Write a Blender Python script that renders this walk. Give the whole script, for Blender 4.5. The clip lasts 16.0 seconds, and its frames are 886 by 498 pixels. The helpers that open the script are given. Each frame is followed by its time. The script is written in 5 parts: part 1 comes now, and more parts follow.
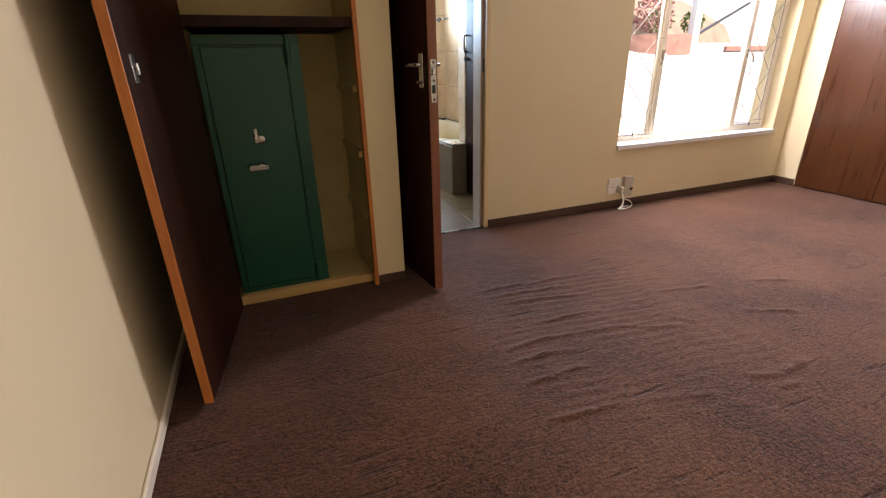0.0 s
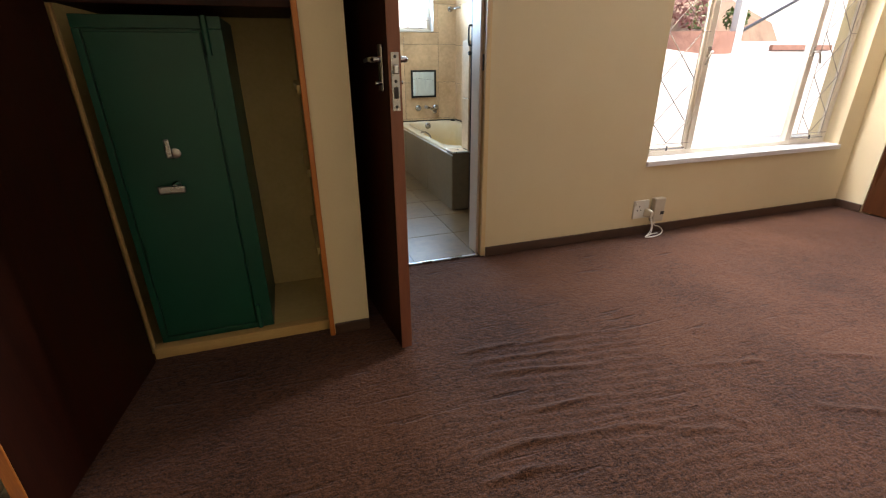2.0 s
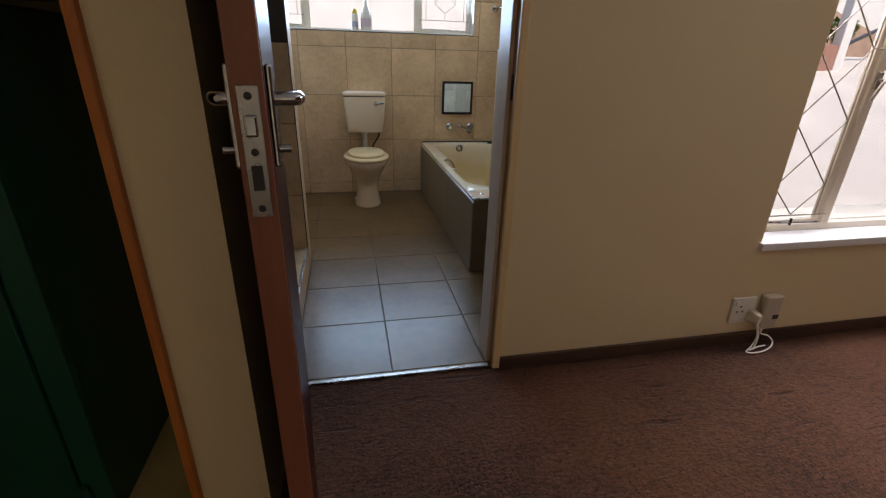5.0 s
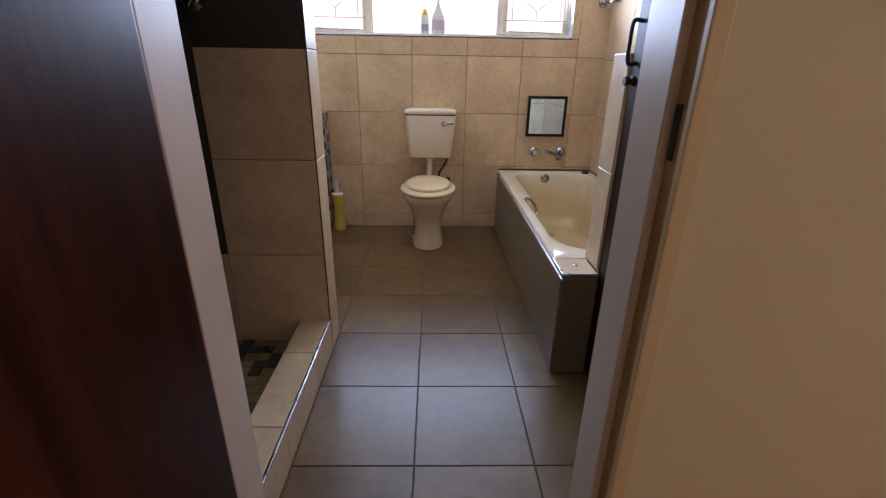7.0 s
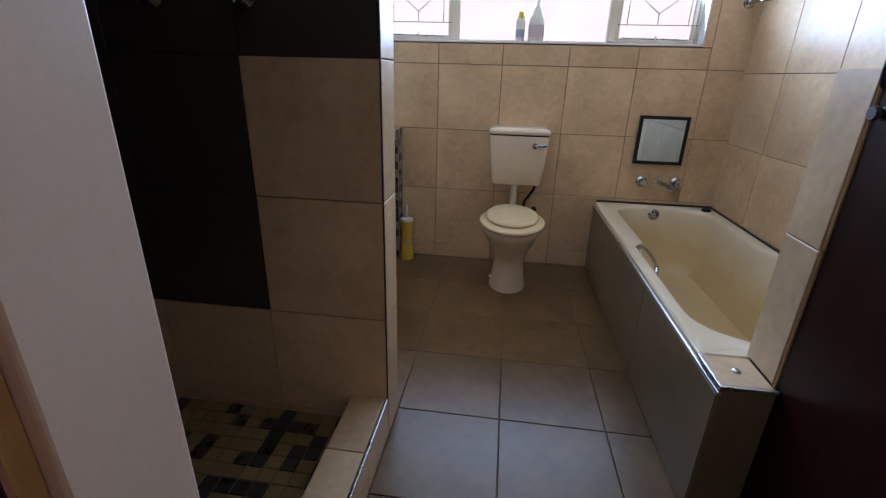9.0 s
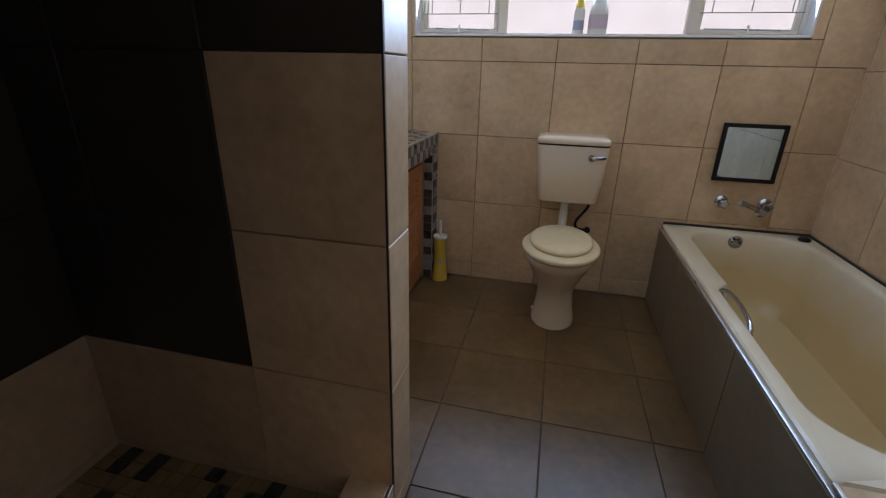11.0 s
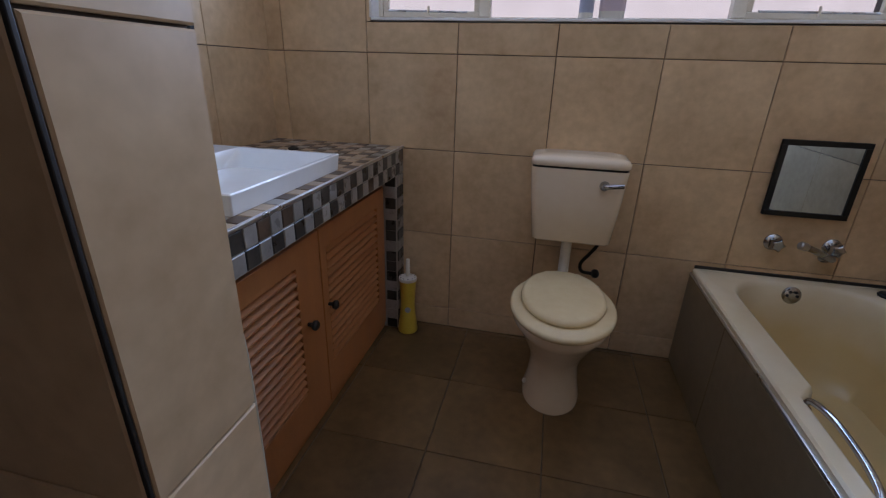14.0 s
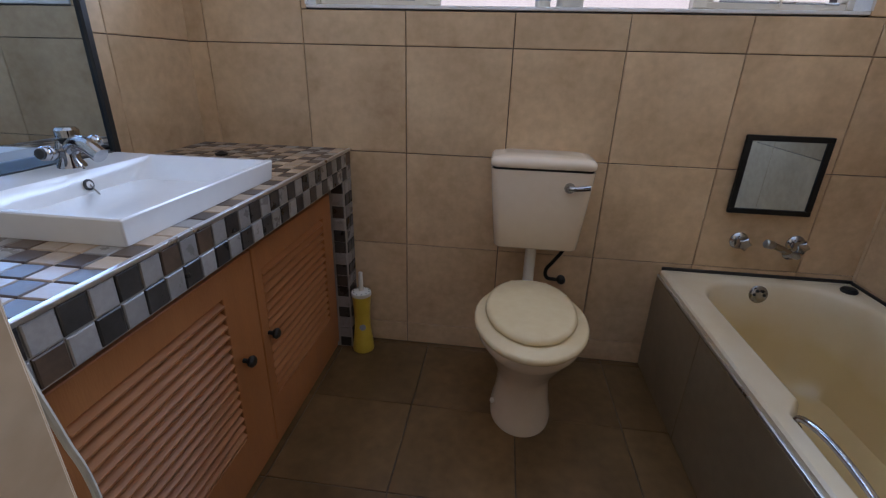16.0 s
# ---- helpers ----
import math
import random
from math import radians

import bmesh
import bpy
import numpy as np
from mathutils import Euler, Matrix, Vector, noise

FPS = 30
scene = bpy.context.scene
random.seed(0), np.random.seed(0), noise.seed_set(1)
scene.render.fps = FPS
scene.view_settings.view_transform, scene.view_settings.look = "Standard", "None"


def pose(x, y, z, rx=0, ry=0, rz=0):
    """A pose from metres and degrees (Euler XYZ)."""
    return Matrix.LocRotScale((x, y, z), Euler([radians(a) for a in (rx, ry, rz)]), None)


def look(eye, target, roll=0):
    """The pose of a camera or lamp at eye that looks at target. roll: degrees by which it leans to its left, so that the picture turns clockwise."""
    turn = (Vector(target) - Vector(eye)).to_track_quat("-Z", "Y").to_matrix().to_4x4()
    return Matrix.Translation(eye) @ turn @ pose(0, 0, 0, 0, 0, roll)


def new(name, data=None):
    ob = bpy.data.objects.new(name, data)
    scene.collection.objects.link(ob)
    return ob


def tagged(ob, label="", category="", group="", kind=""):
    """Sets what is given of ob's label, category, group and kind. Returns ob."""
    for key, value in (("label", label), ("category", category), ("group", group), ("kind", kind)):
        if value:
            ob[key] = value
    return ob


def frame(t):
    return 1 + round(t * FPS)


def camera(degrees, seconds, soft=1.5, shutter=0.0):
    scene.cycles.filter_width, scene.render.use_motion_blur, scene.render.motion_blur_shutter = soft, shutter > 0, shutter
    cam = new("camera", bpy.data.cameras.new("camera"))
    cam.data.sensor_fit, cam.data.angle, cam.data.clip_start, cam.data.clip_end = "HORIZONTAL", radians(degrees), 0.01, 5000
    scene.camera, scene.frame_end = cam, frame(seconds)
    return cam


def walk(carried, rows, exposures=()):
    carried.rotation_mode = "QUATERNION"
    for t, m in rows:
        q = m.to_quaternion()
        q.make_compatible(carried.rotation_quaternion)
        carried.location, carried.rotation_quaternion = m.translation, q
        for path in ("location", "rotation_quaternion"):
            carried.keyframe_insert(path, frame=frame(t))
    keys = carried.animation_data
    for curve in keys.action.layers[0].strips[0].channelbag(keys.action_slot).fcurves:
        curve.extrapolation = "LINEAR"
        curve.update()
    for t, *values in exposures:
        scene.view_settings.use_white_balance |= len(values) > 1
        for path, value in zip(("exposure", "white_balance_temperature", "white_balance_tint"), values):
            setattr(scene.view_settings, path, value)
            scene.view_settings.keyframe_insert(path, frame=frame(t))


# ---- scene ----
cam = camera(89.2, 16.0, soft=1.25)
PATH = [
    (0, (0.339, 0.298, 1.039), (1.018, 2.018, 0.278), -1.4),
    (0.5, (0.399, 0.392, 1.036), (1.059, 2.119, 0.271), -1.2),
    (1, (0.484, 0.486, 1.042), (1.115, 2.221, 0.272), -1.1),
    (1.5, (0.586, 0.593, 1.035), (1.195, 2.333, 0.261), -0.9),
    (2, (0.717, 0.723, 1.038), (1.301, 2.471, 0.259), -0.4),
    (2.5, (0.832, 0.844, 1.049), (1.393, 2.598, 0.269), 0.0),
    (3, (0.938, 0.983, 1.043), (1.477, 2.744, 0.263), 0.3),
    (3.5, (1.023, 1.136, 1.055), (1.532, 2.904, 0.271), 0.7),
    (3.7, (1.053, 1.196, 1.059), (1.546, 2.973, 0.284), 0.5),
    (5.8, (1.28, 1.856, 1.102), (1.544, 3.682, 0.33), 1.6),
    (6, (1.315, 1.963, 1.102), (1.52, 3.797, 0.331), 0.8),
    (6.5, (1.322, 2.13, 1.112), (1.453, 3.973, 0.348), 1.0),
    (7, (1.334, 2.29, 1.1), (1.38, 4.145, 0.353), 1.0),
    (7.5, (1.341, 2.426, 1.107), (1.289, 4.286, 0.375), 1.2),
    (8, (1.324, 2.534, 1.11), (1.199, 4.394, 0.387), 1.4),
    (8.5, (1.287, 2.635, 1.109), (1.099, 4.492, 0.389), 1.6),
    (9, (1.231, 2.744, 1.119), (0.995, 4.594, 0.395), 1.6),
    (9.5, (1.195, 2.831, 1.123), (0.909, 4.673, 0.398), 1.4),
    (10, (1.173, 2.907, 1.121), (0.842, 4.742, 0.397), 1.3),
    (10.2, (1.183, 2.938, 1.127), (0.82, 4.765, 0.399), 1.1),
    (12.5, (1.245, 3.424, 1.111), (0.78, 5.226, 0.378), 1.7),
    (13, (1.23, 3.527, 1.112), (0.783, 5.33, 0.371), 1.8),
    (13.5, (1.209, 3.62, 1.127), (0.786, 5.424, 0.376), 1.8),
    (14, (1.196, 3.686, 1.127), (0.79, 5.497, 0.381), 1.7),
    (14.5, (1.184, 3.732, 1.129), (0.802, 5.547, 0.379), 1.7),
    (15, (1.168, 3.773, 1.123), (0.826, 5.596, 0.375), 1.8),
    (15.5, (1.164, 3.814, 1.127), (0.869, 5.642, 0.371), 1.7),
    (16, (1.17, 3.844, 1.117), (0.949, 5.684, 0.364), 1.6),
]
EXPOSURES = [(0.0, 1.76, 6830, 24), (1.0, 1.76, 6830, 23), (2.0, 1.50, 6830, 21), (2.5, 0.93, 6680, 18), (3.0, 0.65, 6630, 17), (3.5, 0.52, 6630, 18), (6.0, 0.45, 6830, 34), (7.0, 0.92, 6830, 40),
             (8.0, 1.08, 6730, 37), (9.0, 0.52, 6410, 33), (10.0, 0.18, 6360, 30), (12.5, 0.37, 6510, 37), (13.5, -0.08, 6360, 38), (14.0, -0.12, 6310, 38), (15.0, 0.09, 6310, 38), (16.0, 0.18, 6310, 37)]
walk(cam, [(t, look(eye, target, roll)) for t, eye, target, roll in PATH], EXPOSURES)


# ---- world, sun, exposure ----
world = bpy.data.worlds.new("sky")
scene.world = world
world.use_nodes = True
wn = world.node_tree.nodes
sky = wn.new("ShaderNodeTexSky")
sky.sky_type = "NISHITA"
sky.sun_disc = False
sky.sun_elevation = radians(66)
sky.sun_rotation = radians(160)
wn["Background"].inputs[1].default_value = 0.14
world.node_tree.links.new(sky.outputs[0], wn["Background"].inputs[0])
sun = new("sun", bpy.data.lights.new("sun", "SUN"))
sun.data.energy, sun.data.angle, sun.data.color = 4.3, radians(0.5), (1.0, 0.95, 0.86)
sun.matrix_world = look((1.6, -4.4, 10.5), (0, 0, 0))
# Sky light that comes in through the two windows, one lamp in each opening.
for lname, at, aim, size, watts, tone in (("window_light", (3.42, 3.04, 1.72), (2.9, 0.2, 0.9), (1.28, 0.42), 66.0, (0.84, 0.93, 1.0)),
                                          ("window_light", (1.353, 5.64, 1.668), (1.353, 4.0, 2.55), (1.735, 0.762), 52.0, (0.46, 0.745, 1.0))):
    lamp = new(lname, bpy.data.lights.new(lname, "AREA"))
    lamp.data.shape, lamp.data.size, lamp.data.size_y, lamp.data.energy, lamp.data.color = "RECTANGLE", size[0], size[1], watts, tone
    lamp.data.spread = radians(180 if at[0] > 2 else 164)
    lamp.matrix_world = look(at, aim)


# ---- materials ----
def nodes_of(name):
    m = bpy.data.materials.new(name)
    m.use_nodes = True
    nt = m.node_tree
    return m, nt, nt.nodes["Principled BSDF"]


def surface(name, dark, light, rough=0.6, metal=0.0, scale=6.0, fine=90.0, bump=0.15, stretch=(1, 1, 1), vary=0.0,
            coat=0.0, contrast=0.5, rough_vary=0.12, bump_dist=0.002, spec=0.5):
    """Two-scale procedural surface: broad tone from one noise, grain and relief from a finer one."""
    m, nt, p = nodes_of(name)
    n, l = nt.nodes, nt.links
    co = n.new("ShaderNodeTexCoord")
    mp = n.new("ShaderNodeMapping")
    mp.inputs["Scale"].default_value = stretch
    info = n.new("ShaderNodeObjectInfo")
    shift = n.new("ShaderNodeVectorMath")
    shift.operation = "MULTIPLY_ADD"
    l.new(info.outputs["Random"], shift.inputs[0])
    shift.inputs[1].default_value = (37.0, 51.0, 23.0)
    l.new(co.outputs["Object"], shift.inputs[2])
    l.new(shift.outputs[0], mp.inputs[0])
    a, b = n.new("ShaderNodeTexNoise"), n.new("ShaderNodeTexNoise")
    a.inputs["Scale"].default_value, a.inputs["Detail"].default_value, a.inputs["Roughness"].default_value = scale, 5, 0.6
    b.inputs["Scale"].default_value, b.inputs["Detail"].default_value = fine, 3
    l.new(mp.outputs[0], a.inputs[0]), l.new(mp.outputs[0], b.inputs[0])
    mixf = n.new("ShaderNodeMath")
    mixf.operation = "MULTIPLY_ADD"
    l.new(b.outputs[0], mixf.inputs[0])
    mixf.inputs[1].default_value = 0.45
    l.new(a.outputs[0], mixf.inputs[2])
    ramp = n.new("ShaderNodeMapRange")
    ramp.inputs[1].default_value, ramp.inputs[2].default_value = 0.72 - contrast / 2, 0.72 + contrast / 2
    l.new(mixf.outputs[0], ramp.inputs[0])
    mix = n.new("ShaderNodeMix")
    mix.data_type = "RGBA"
    mix.inputs[6].default_value, mix.inputs[7].default_value = (*dark, 1), (*light, 1)
    l.new(ramp.outputs[0], mix.inputs[0])
    last = mix.outputs[2]
    if vary:
        hsv = n.new("ShaderNodeHueSaturation")
        vr = n.new("ShaderNodeMapRange")
        vr.inputs[3].default_value, vr.inputs[4].default_value = 1 - vary, 1 + vary
        l.new(info.outputs["Random"], vr.inputs[0])
        l.new(vr.outputs[0], hsv.inputs["Value"])
        l.new(last, hsv.inputs["Color"])
        last = hsv.outputs[0]
    l.new(last, p.inputs["Base Color"])
    rr = n.new("ShaderNodeMapRange")
    rr.inputs[3].default_value, rr.inputs[4].default_value = max(0.02, rough - rough_vary), min(1, rough + rough_vary)
    l.new(a.outputs[0], rr.inputs[0])
    l.new(rr.outputs[0], p.inputs["Roughness"])
    p.inputs["Metallic"].default_value = metal
    p.inputs["Coat Weight"].default_value = coat
    p.inputs["Coat Roughness"].default_value = 0.15
    p.inputs["Specular IOR Level"].default_value = spec
    if bump:
        bp = n.new("ShaderNodeBump")
        bp.inputs["Strength"].default_value, bp.inputs["Distance"].default_value = bump, bump_dist
        l.new(b.outputs[0], bp.inputs["Height"])
        l.new(bp.outputs[0], p.inputs["Normal"])
    return m


def clear_glass(name):
    m, nt, p = nodes_of(name)
    n, l = nt.nodes, nt.links
    clear, gloss, lw, mix = n.new("ShaderNodeBsdfTransparent"), n.new("ShaderNodeBsdfGlossy"), n.new("ShaderNodeLayerWeight"), n.new("ShaderNodeMixShader")
    fr = n.new("ShaderNodeMath")
    fr.operation = "POWER"
    fr.inputs[1].default_value = 4.0
    l.new(lw.outputs["Facing"], fr.inputs[0])
    clear.inputs[0].default_value = (0.95, 0.97, 0.96, 1)
    gloss.inputs["Roughness"].default_value = 0.02
    l.new(fr.outputs[0], mix.inputs[0]), l.new(clear.outputs[0], mix.inputs[1]), l.new(gloss.outputs[0], mix.inputs[2])
    l.new(mix.outputs[0], n["Material Output"].inputs[0])
    return m


M_WALL = surface("cream_wall_paint", (0.68, 0.550, 0.335), (0.76, 0.635, 0.412), 0.55, scale=2.2, fine=160, bump=0.12, bump_dist=0.001, contrast=0.9)
M_CEIL = surface("white_ceiling_paint", (0.80, 0.77, 0.72), (0.85, 0.82, 0.77), 0.8, scale=2, fine=80, bump=0.1)
M_RAIL = surface("aged_cream_rail_paint", (0.46, 0.28, 0.09), (0.60, 0.40, 0.16), 0.5, scale=5, fine=70, stretch=(0.8, 6, 6), bump=0.2)


def carpet_pile():
    """Cut pile: speckled tufts, streaks where the pile lies over, broad worn patches."""
    m, nt, p = nodes_of("brown_carpet_pile")
    n, l = nt.nodes, nt.links
    co = n.new("ShaderNodeTexCoord")
    def grain(scale, detail, stretch=(1, 1, 1), rz=0.0):
        mp = n.new("ShaderNodeMapping")
        mp.inputs["Scale"].default_value, mp.inputs["Rotation"].default_value = stretch, (0, 0, radians(rz))
        l.new(co.outputs["Object"], mp.inputs[0])
        t = n.new("ShaderNodeTexNoise")
        t.inputs["Scale"].default_value, t.inputs["Detail"].default_value = scale, detail
        l.new(mp.outputs[0], t.inputs[0])
        return t.outputs[0]
    def math_node(op, a, b):
        k = n.new("ShaderNodeMath")
        k.operation = op
        for i, v in enumerate((a, b)):
            if isinstance(v, float):
                k.inputs[i].default_value = v
            else:
                l.new(v, k.inputs[i])
        return k.outputs[0]
    tuft, streak, patch, clump = grain(300, 5), grain(30, 5, (1, 4, 1), -20), grain(1.7, 4), grain(90, 3)
    tone = math_node("ADD", math_node("MULTIPLY", tuft, 0.85), math_node("MULTIPLY", streak, 0.28))
    tone = math_node("ADD", tone, math_node("MULTIPLY", patch, 0.34))
    tone = math_node("ADD", tone, math_node("MULTIPLY", clump, 0.32))
    cr = n.new("ShaderNodeMapRange")
    cr.inputs[1].default_value, cr.inputs[2].default_value = 0.60, 0.70
    l.new(grain(1.0, 3, (3.2, 30, 1), -17), cr.inputs[0])
    crease = cr.outputs[0]
    spots = n.new("ShaderNodeMapRange")
    spots.inputs[1].default_value, spots.inputs[2].default_value = 0.46, 0.62
    l.new(grain(2.6, 2), spots.inputs[0])
    crease = math_node("MULTIPLY", crease, spots.outputs[0])
    tone = math_node("SUBTRACT", tone, math_node("MULTIPLY", crease, 0.10))
    r = n.new("ShaderNodeMapRange")
    r.inputs[1].default_value, r.inputs[2].default_value = 0.72, 1.06
    l.new(tone, r.inputs[0])
    mix = n.new("ShaderNodeMix")
    mix.data_type = "RGBA"
    mix.inputs[6].default_value, mix.inputs[7].default_value = (0.010, 0.0036, 0.0015, 1), (0.148, 0.062, 0.029, 1)
    l.new(r.outputs[0], mix.inputs[0])
    l.new(mix.outputs[2], p.inputs["Base Color"])
    p.inputs["Roughness"].default_value = 0.92
    p.inputs["Specular IOR Level"].default_value = 0.2
    p.inputs["Sheen Weight"].default_value, p.inputs["Sheen Roughness"].default_value, p.inputs["Sheen Tint"].default_value = 0.12, 0.4, (0.80, 0.74, 1.0, 1)
    h = math_node("ADD", math_node("MULTIPLY", tuft, 0.5), math_node("ADD", math_node("MULTIPLY", streak, 0.6), clump))
    h = math_node("SUBTRACT", h, math_node("MULTIPLY", crease, 0.9))
    bp = n.new("ShaderNodeBump")
    bp.inputs["Strength"].default_value, bp.inputs["Distance"].default_value = 0.75, 0.009
    l.new(h, bp.inputs["Height"])
    l.new(bp.outputs[0], p.inputs["Normal"])
    return m


M_CARPET = carpet_pile()
M_SKIRT = surface("dark_skirting_wood", (0.045, 0.022, 0.014), (0.09, 0.045, 0.028), 0.5, scale=4, fine=60, stretch=(1, 8, 8))
M_DOOR = surface("dark_mahogany_varnish", (0.005, 0.0013, 0.0008), (0.044, 0.0098, 0.0042), 0.46, scale=3, fine=40, stretch=(9, 9, 0.7), bump=0.07, contrast=0.8, coat=0.0, spec=0.15)
M_BDOOR = surface("near_black_mahogany_varnish", (0.002, 0.0006, 0.0004), (0.054, 0.0115, 0.0046), 0.40, scale=3, fine=40, stretch=(9, 9, 0.7), bump=0.04, contrast=0.75, spec=0.05, rough_vary=0.07)
M_BAR = surface("weathered_grey_bar_paint", (0.24, 0.20, 0.155), (0.34, 0.29, 0.23), 0.5, scale=12, fine=90, bump=0.05)
M_PANEL = surface("dark_red_brown_panel", (0.024, 0.0062, 0.0023), (0.098, 0.030, 0.0085), 0.3, scale=2.5, fine=45, stretch=(8, 8, 0.6), bump=0.15, contrast=0.9, coat=0.0)
M_EDGE = surface("raw_orange_wood_edge", (0.30, 0.075, 0.012), (0.66, 0.235, 0.044), 0.45, scale=4, fine=60, stretch=(9, 9, 0.8), bump=0.25, contrast=0.8)
M_REDEDGE = surface("red_brown_wood_edge", (0.17, 0.055, 0.028), (0.28, 0.10, 0.05), 0.45, scale=4, fine=60, stretch=(9, 9, 0.8), bump=0.25, contrast=0.8)
M_PINE = surface("pale_orange_pine", (0.38, 0.132, 0.041), (0.57, 0.235, 0.083), 0.42, scale=3, fine=50, stretch=(6, 0.8, 6), bump=0.2, contrast=0.9)
M_PINEV = surface("pale_orange_pine_upright", (0.38, 0.132, 0.041), (0.57, 0.235, 0.083), 0.42, scale=3, fine=50, stretch=(6, 6, 0.8), bump=0.2, contrast=0.9)
M_TILE = surface("taupe_matt_wall_tile", (0.46, 0.295, 0.163), (0.82, 0.595, 0.373), 0.36, scale=4, fine=34, bump=0.10, vary=0.07, contrast=0.7)
M_FLOORTILE = surface("taupe_floor_tile", (0.092, 0.0500, 0.0178), (0.215, 0.120, 0.048), 0.33, scale=5, fine=30, bump=0.02, vary=0.15, contrast=0.62, spec=0.50, rough_vary=0.06)
# Dark brown tile, with the shower's shade also put into its colour.
M_TILESHADE = surface("dark_brown_tile_with_shade", (0.034, 0.027, 0.020), (0.058, 0.046, 0.034), 0.45, scale=5, fine=38, bump=0.06, vary=0.06, contrast=0.85)
M_FRONTTILE = surface("dark_taupe_bath_front_tile", (0.125, 0.090, 0.052), (0.285, 0.215, 0.135), 0.36, scale=4, fine=30, bump=0.06, vary=0.07, contrast=1.05)
M_GROUT = surface("dark_grout", (0.07, 0.055, 0.045), (0.13, 0.10, 0.082), 0.9, scale=20, fine=150, bump=0.3)
M_GROUTPALE = surface("pale_grout", (0.34, 0.31, 0.27), (0.44, 0.40, 0.35), 0.9, scale=20, fine=150, bump=0.3)
M_MDARK = surface("charcoal_mosaic", (0.022, 0.019, 0.017), (0.05, 0.045, 0.04), 0.3, scale=20, fine=120, bump=0.05, vary=0.2)
M_MGREY = surface("grey_mosaic", (0.24, 0.22, 0.20), (0.34, 0.31, 0.28), 0.3, scale=20, fine=120, bump=0.05, vary=0.15)
M_MTAN = surface("tan_mosaic", (0.37, 0.255, 0.165), (0.48, 0.350, 0.235), 0.36, scale=20, fine=120, bump=0.05, vary=0.15)
M_MBROWN = surface("brown_mosaic", (0.065, 0.040, 0.025), (0.115, 0.070, 0.044), 0.42, scale=20, fine=120, bump=0.05, vary=0.2)
M_SHOW = surface("olive_brown_mosaic", (0.21, 0.150, 0.056), (0.31, 0.225, 0.095), 0.4, scale=20, fine=120, bump=0.05, vary=0.15)
M_PORC = surface("ivory_porcelain", (0.80, 0.65, 0.49), (0.86, 0.72, 0.57), 0.14, scale=3, fine=30, bump=0, rough_vary=0.05)
M_SEAT = surface("yellowed_plastic_seat", (0.78, 0.60, 0.35), (0.86, 0.70, 0.44), 0.26, scale=3, fine=30, bump=0, rough_vary=0.06)
M_BATH = surface("cream_stained_enamel", (0.77, 0.66, 0.48), (0.84, 0.75, 0.59), 0.2, scale=2.2, fine=14, bump=0, contrast=0.6, rough_vary=0.08)


def add_tub_stain(m):
    """Yellow mineral stain below the old water line, with an uneven edge."""
    nt = m.node_tree
    n, l, p = nt.nodes, nt.links, nt.nodes["Principled BSDF"]
    before = p.inputs["Base Color"].links[0].from_socket
    co, sep, tex = n.new("ShaderNodeTexCoord"), n.new("ShaderNodeSeparateXYZ"), n.new("ShaderNodeTexNoise")
    tex.inputs["Scale"].default_value, tex.inputs["Detail"].default_value = 5.0, 5
    l.new(co.outputs["Object"], sep.inputs[0]), l.new(co.outputs["Object"], tex.inputs[0])
    k = n.new("ShaderNodeMath")
    k.operation = "MULTIPLY_ADD"
    l.new(tex.outputs[0], k.inputs[0])
    k.inputs[1].default_value = -0.22
    l.new(sep.outputs[2], k.inputs[2])
    r = n.new("ShaderNodeMapRange")
    r.inputs[1].default_value, r.inputs[2].default_value, r.inputs[3].default_value, r.inputs[4].default_value = 0.11, 0.38, 0.85, 0.0
    l.new(k.outputs[0], r.inputs[0])
    mix = n.new("ShaderNodeMix")
    mix.data_type = "RGBA"
    l.new(r.outputs[0], mix.inputs[0]), l.new(before, mix.inputs[6])
    mix.inputs[7].default_value = (0.63, 0.44, 0.18, 1)
    l.new(mix.outputs[2], p.inputs["Base Color"])


add_tub_stain(M_BATH)
M_BASIN = surface("white_basin_ceramic", (0.78, 0.77, 0.75), (0.84, 0.83, 0.81), 0.12, scale=3, fine=30, bump=0, rough_vary=0.04)
M_CHROME = surface("chrome", (0.33, 0.34, 0.36), (0.52, 0.53, 0.55), 0.08, 1.0, scale=12, fine=80, bump=0, rough_vary=0.05)
M_STEEL = surface("brushed_steel", (0.30, 0.29, 0.28), (0.46, 0.45, 0.43), 0.28, 1.0, scale=12, fine=120, bump=0.05)
M_ALU = surface("bright_aluminium_trim", (0.62, 0.63, 0.65), (0.76, 0.77, 0.78), 0.30, 1.0, scale=12, fine=120, bump=0.05)
M_BLACK = surface("black_iron", (0.012, 0.011, 0.010), (0.03, 0.028, 0.026), 0.5, scale=12, fine=120, bump=0.1)
M_RUBBER = surface("black_rubber", (0.006, 0.006, 0.006), (0.014, 0.013, 0.013), 0.5, scale=12, fine=120, bump=0.1, spec=0.3)
M_GREEN = surface("dark_green_safe_enamel", (0.005, 0.054, 0.030), (0.010, 0.086, 0.052), 0.38, scale=3, fine=220, bump=0.10, bump_dist=0.001, contrast=0.9, spec=0.35)
M_FRAME = surface("cream_frame_enamel", (0.72, 0.63, 0.50), (0.80, 0.72, 0.60), 0.35, scale=4, fine=90, bump=0.06)
M_JAMB = surface("grey_beige_door_frame_enamel", (0.65, 0.51, 0.39), (0.73, 0.59, 0.465), 0.38, scale=3, fine=120, bump=0.06)
M_LIP = surface("yellowed_cream_enamel", (0.69, 0.50, 0.25), (0.77, 0.58, 0.31), 0.4, scale=3, fine=120, bump=0.06)
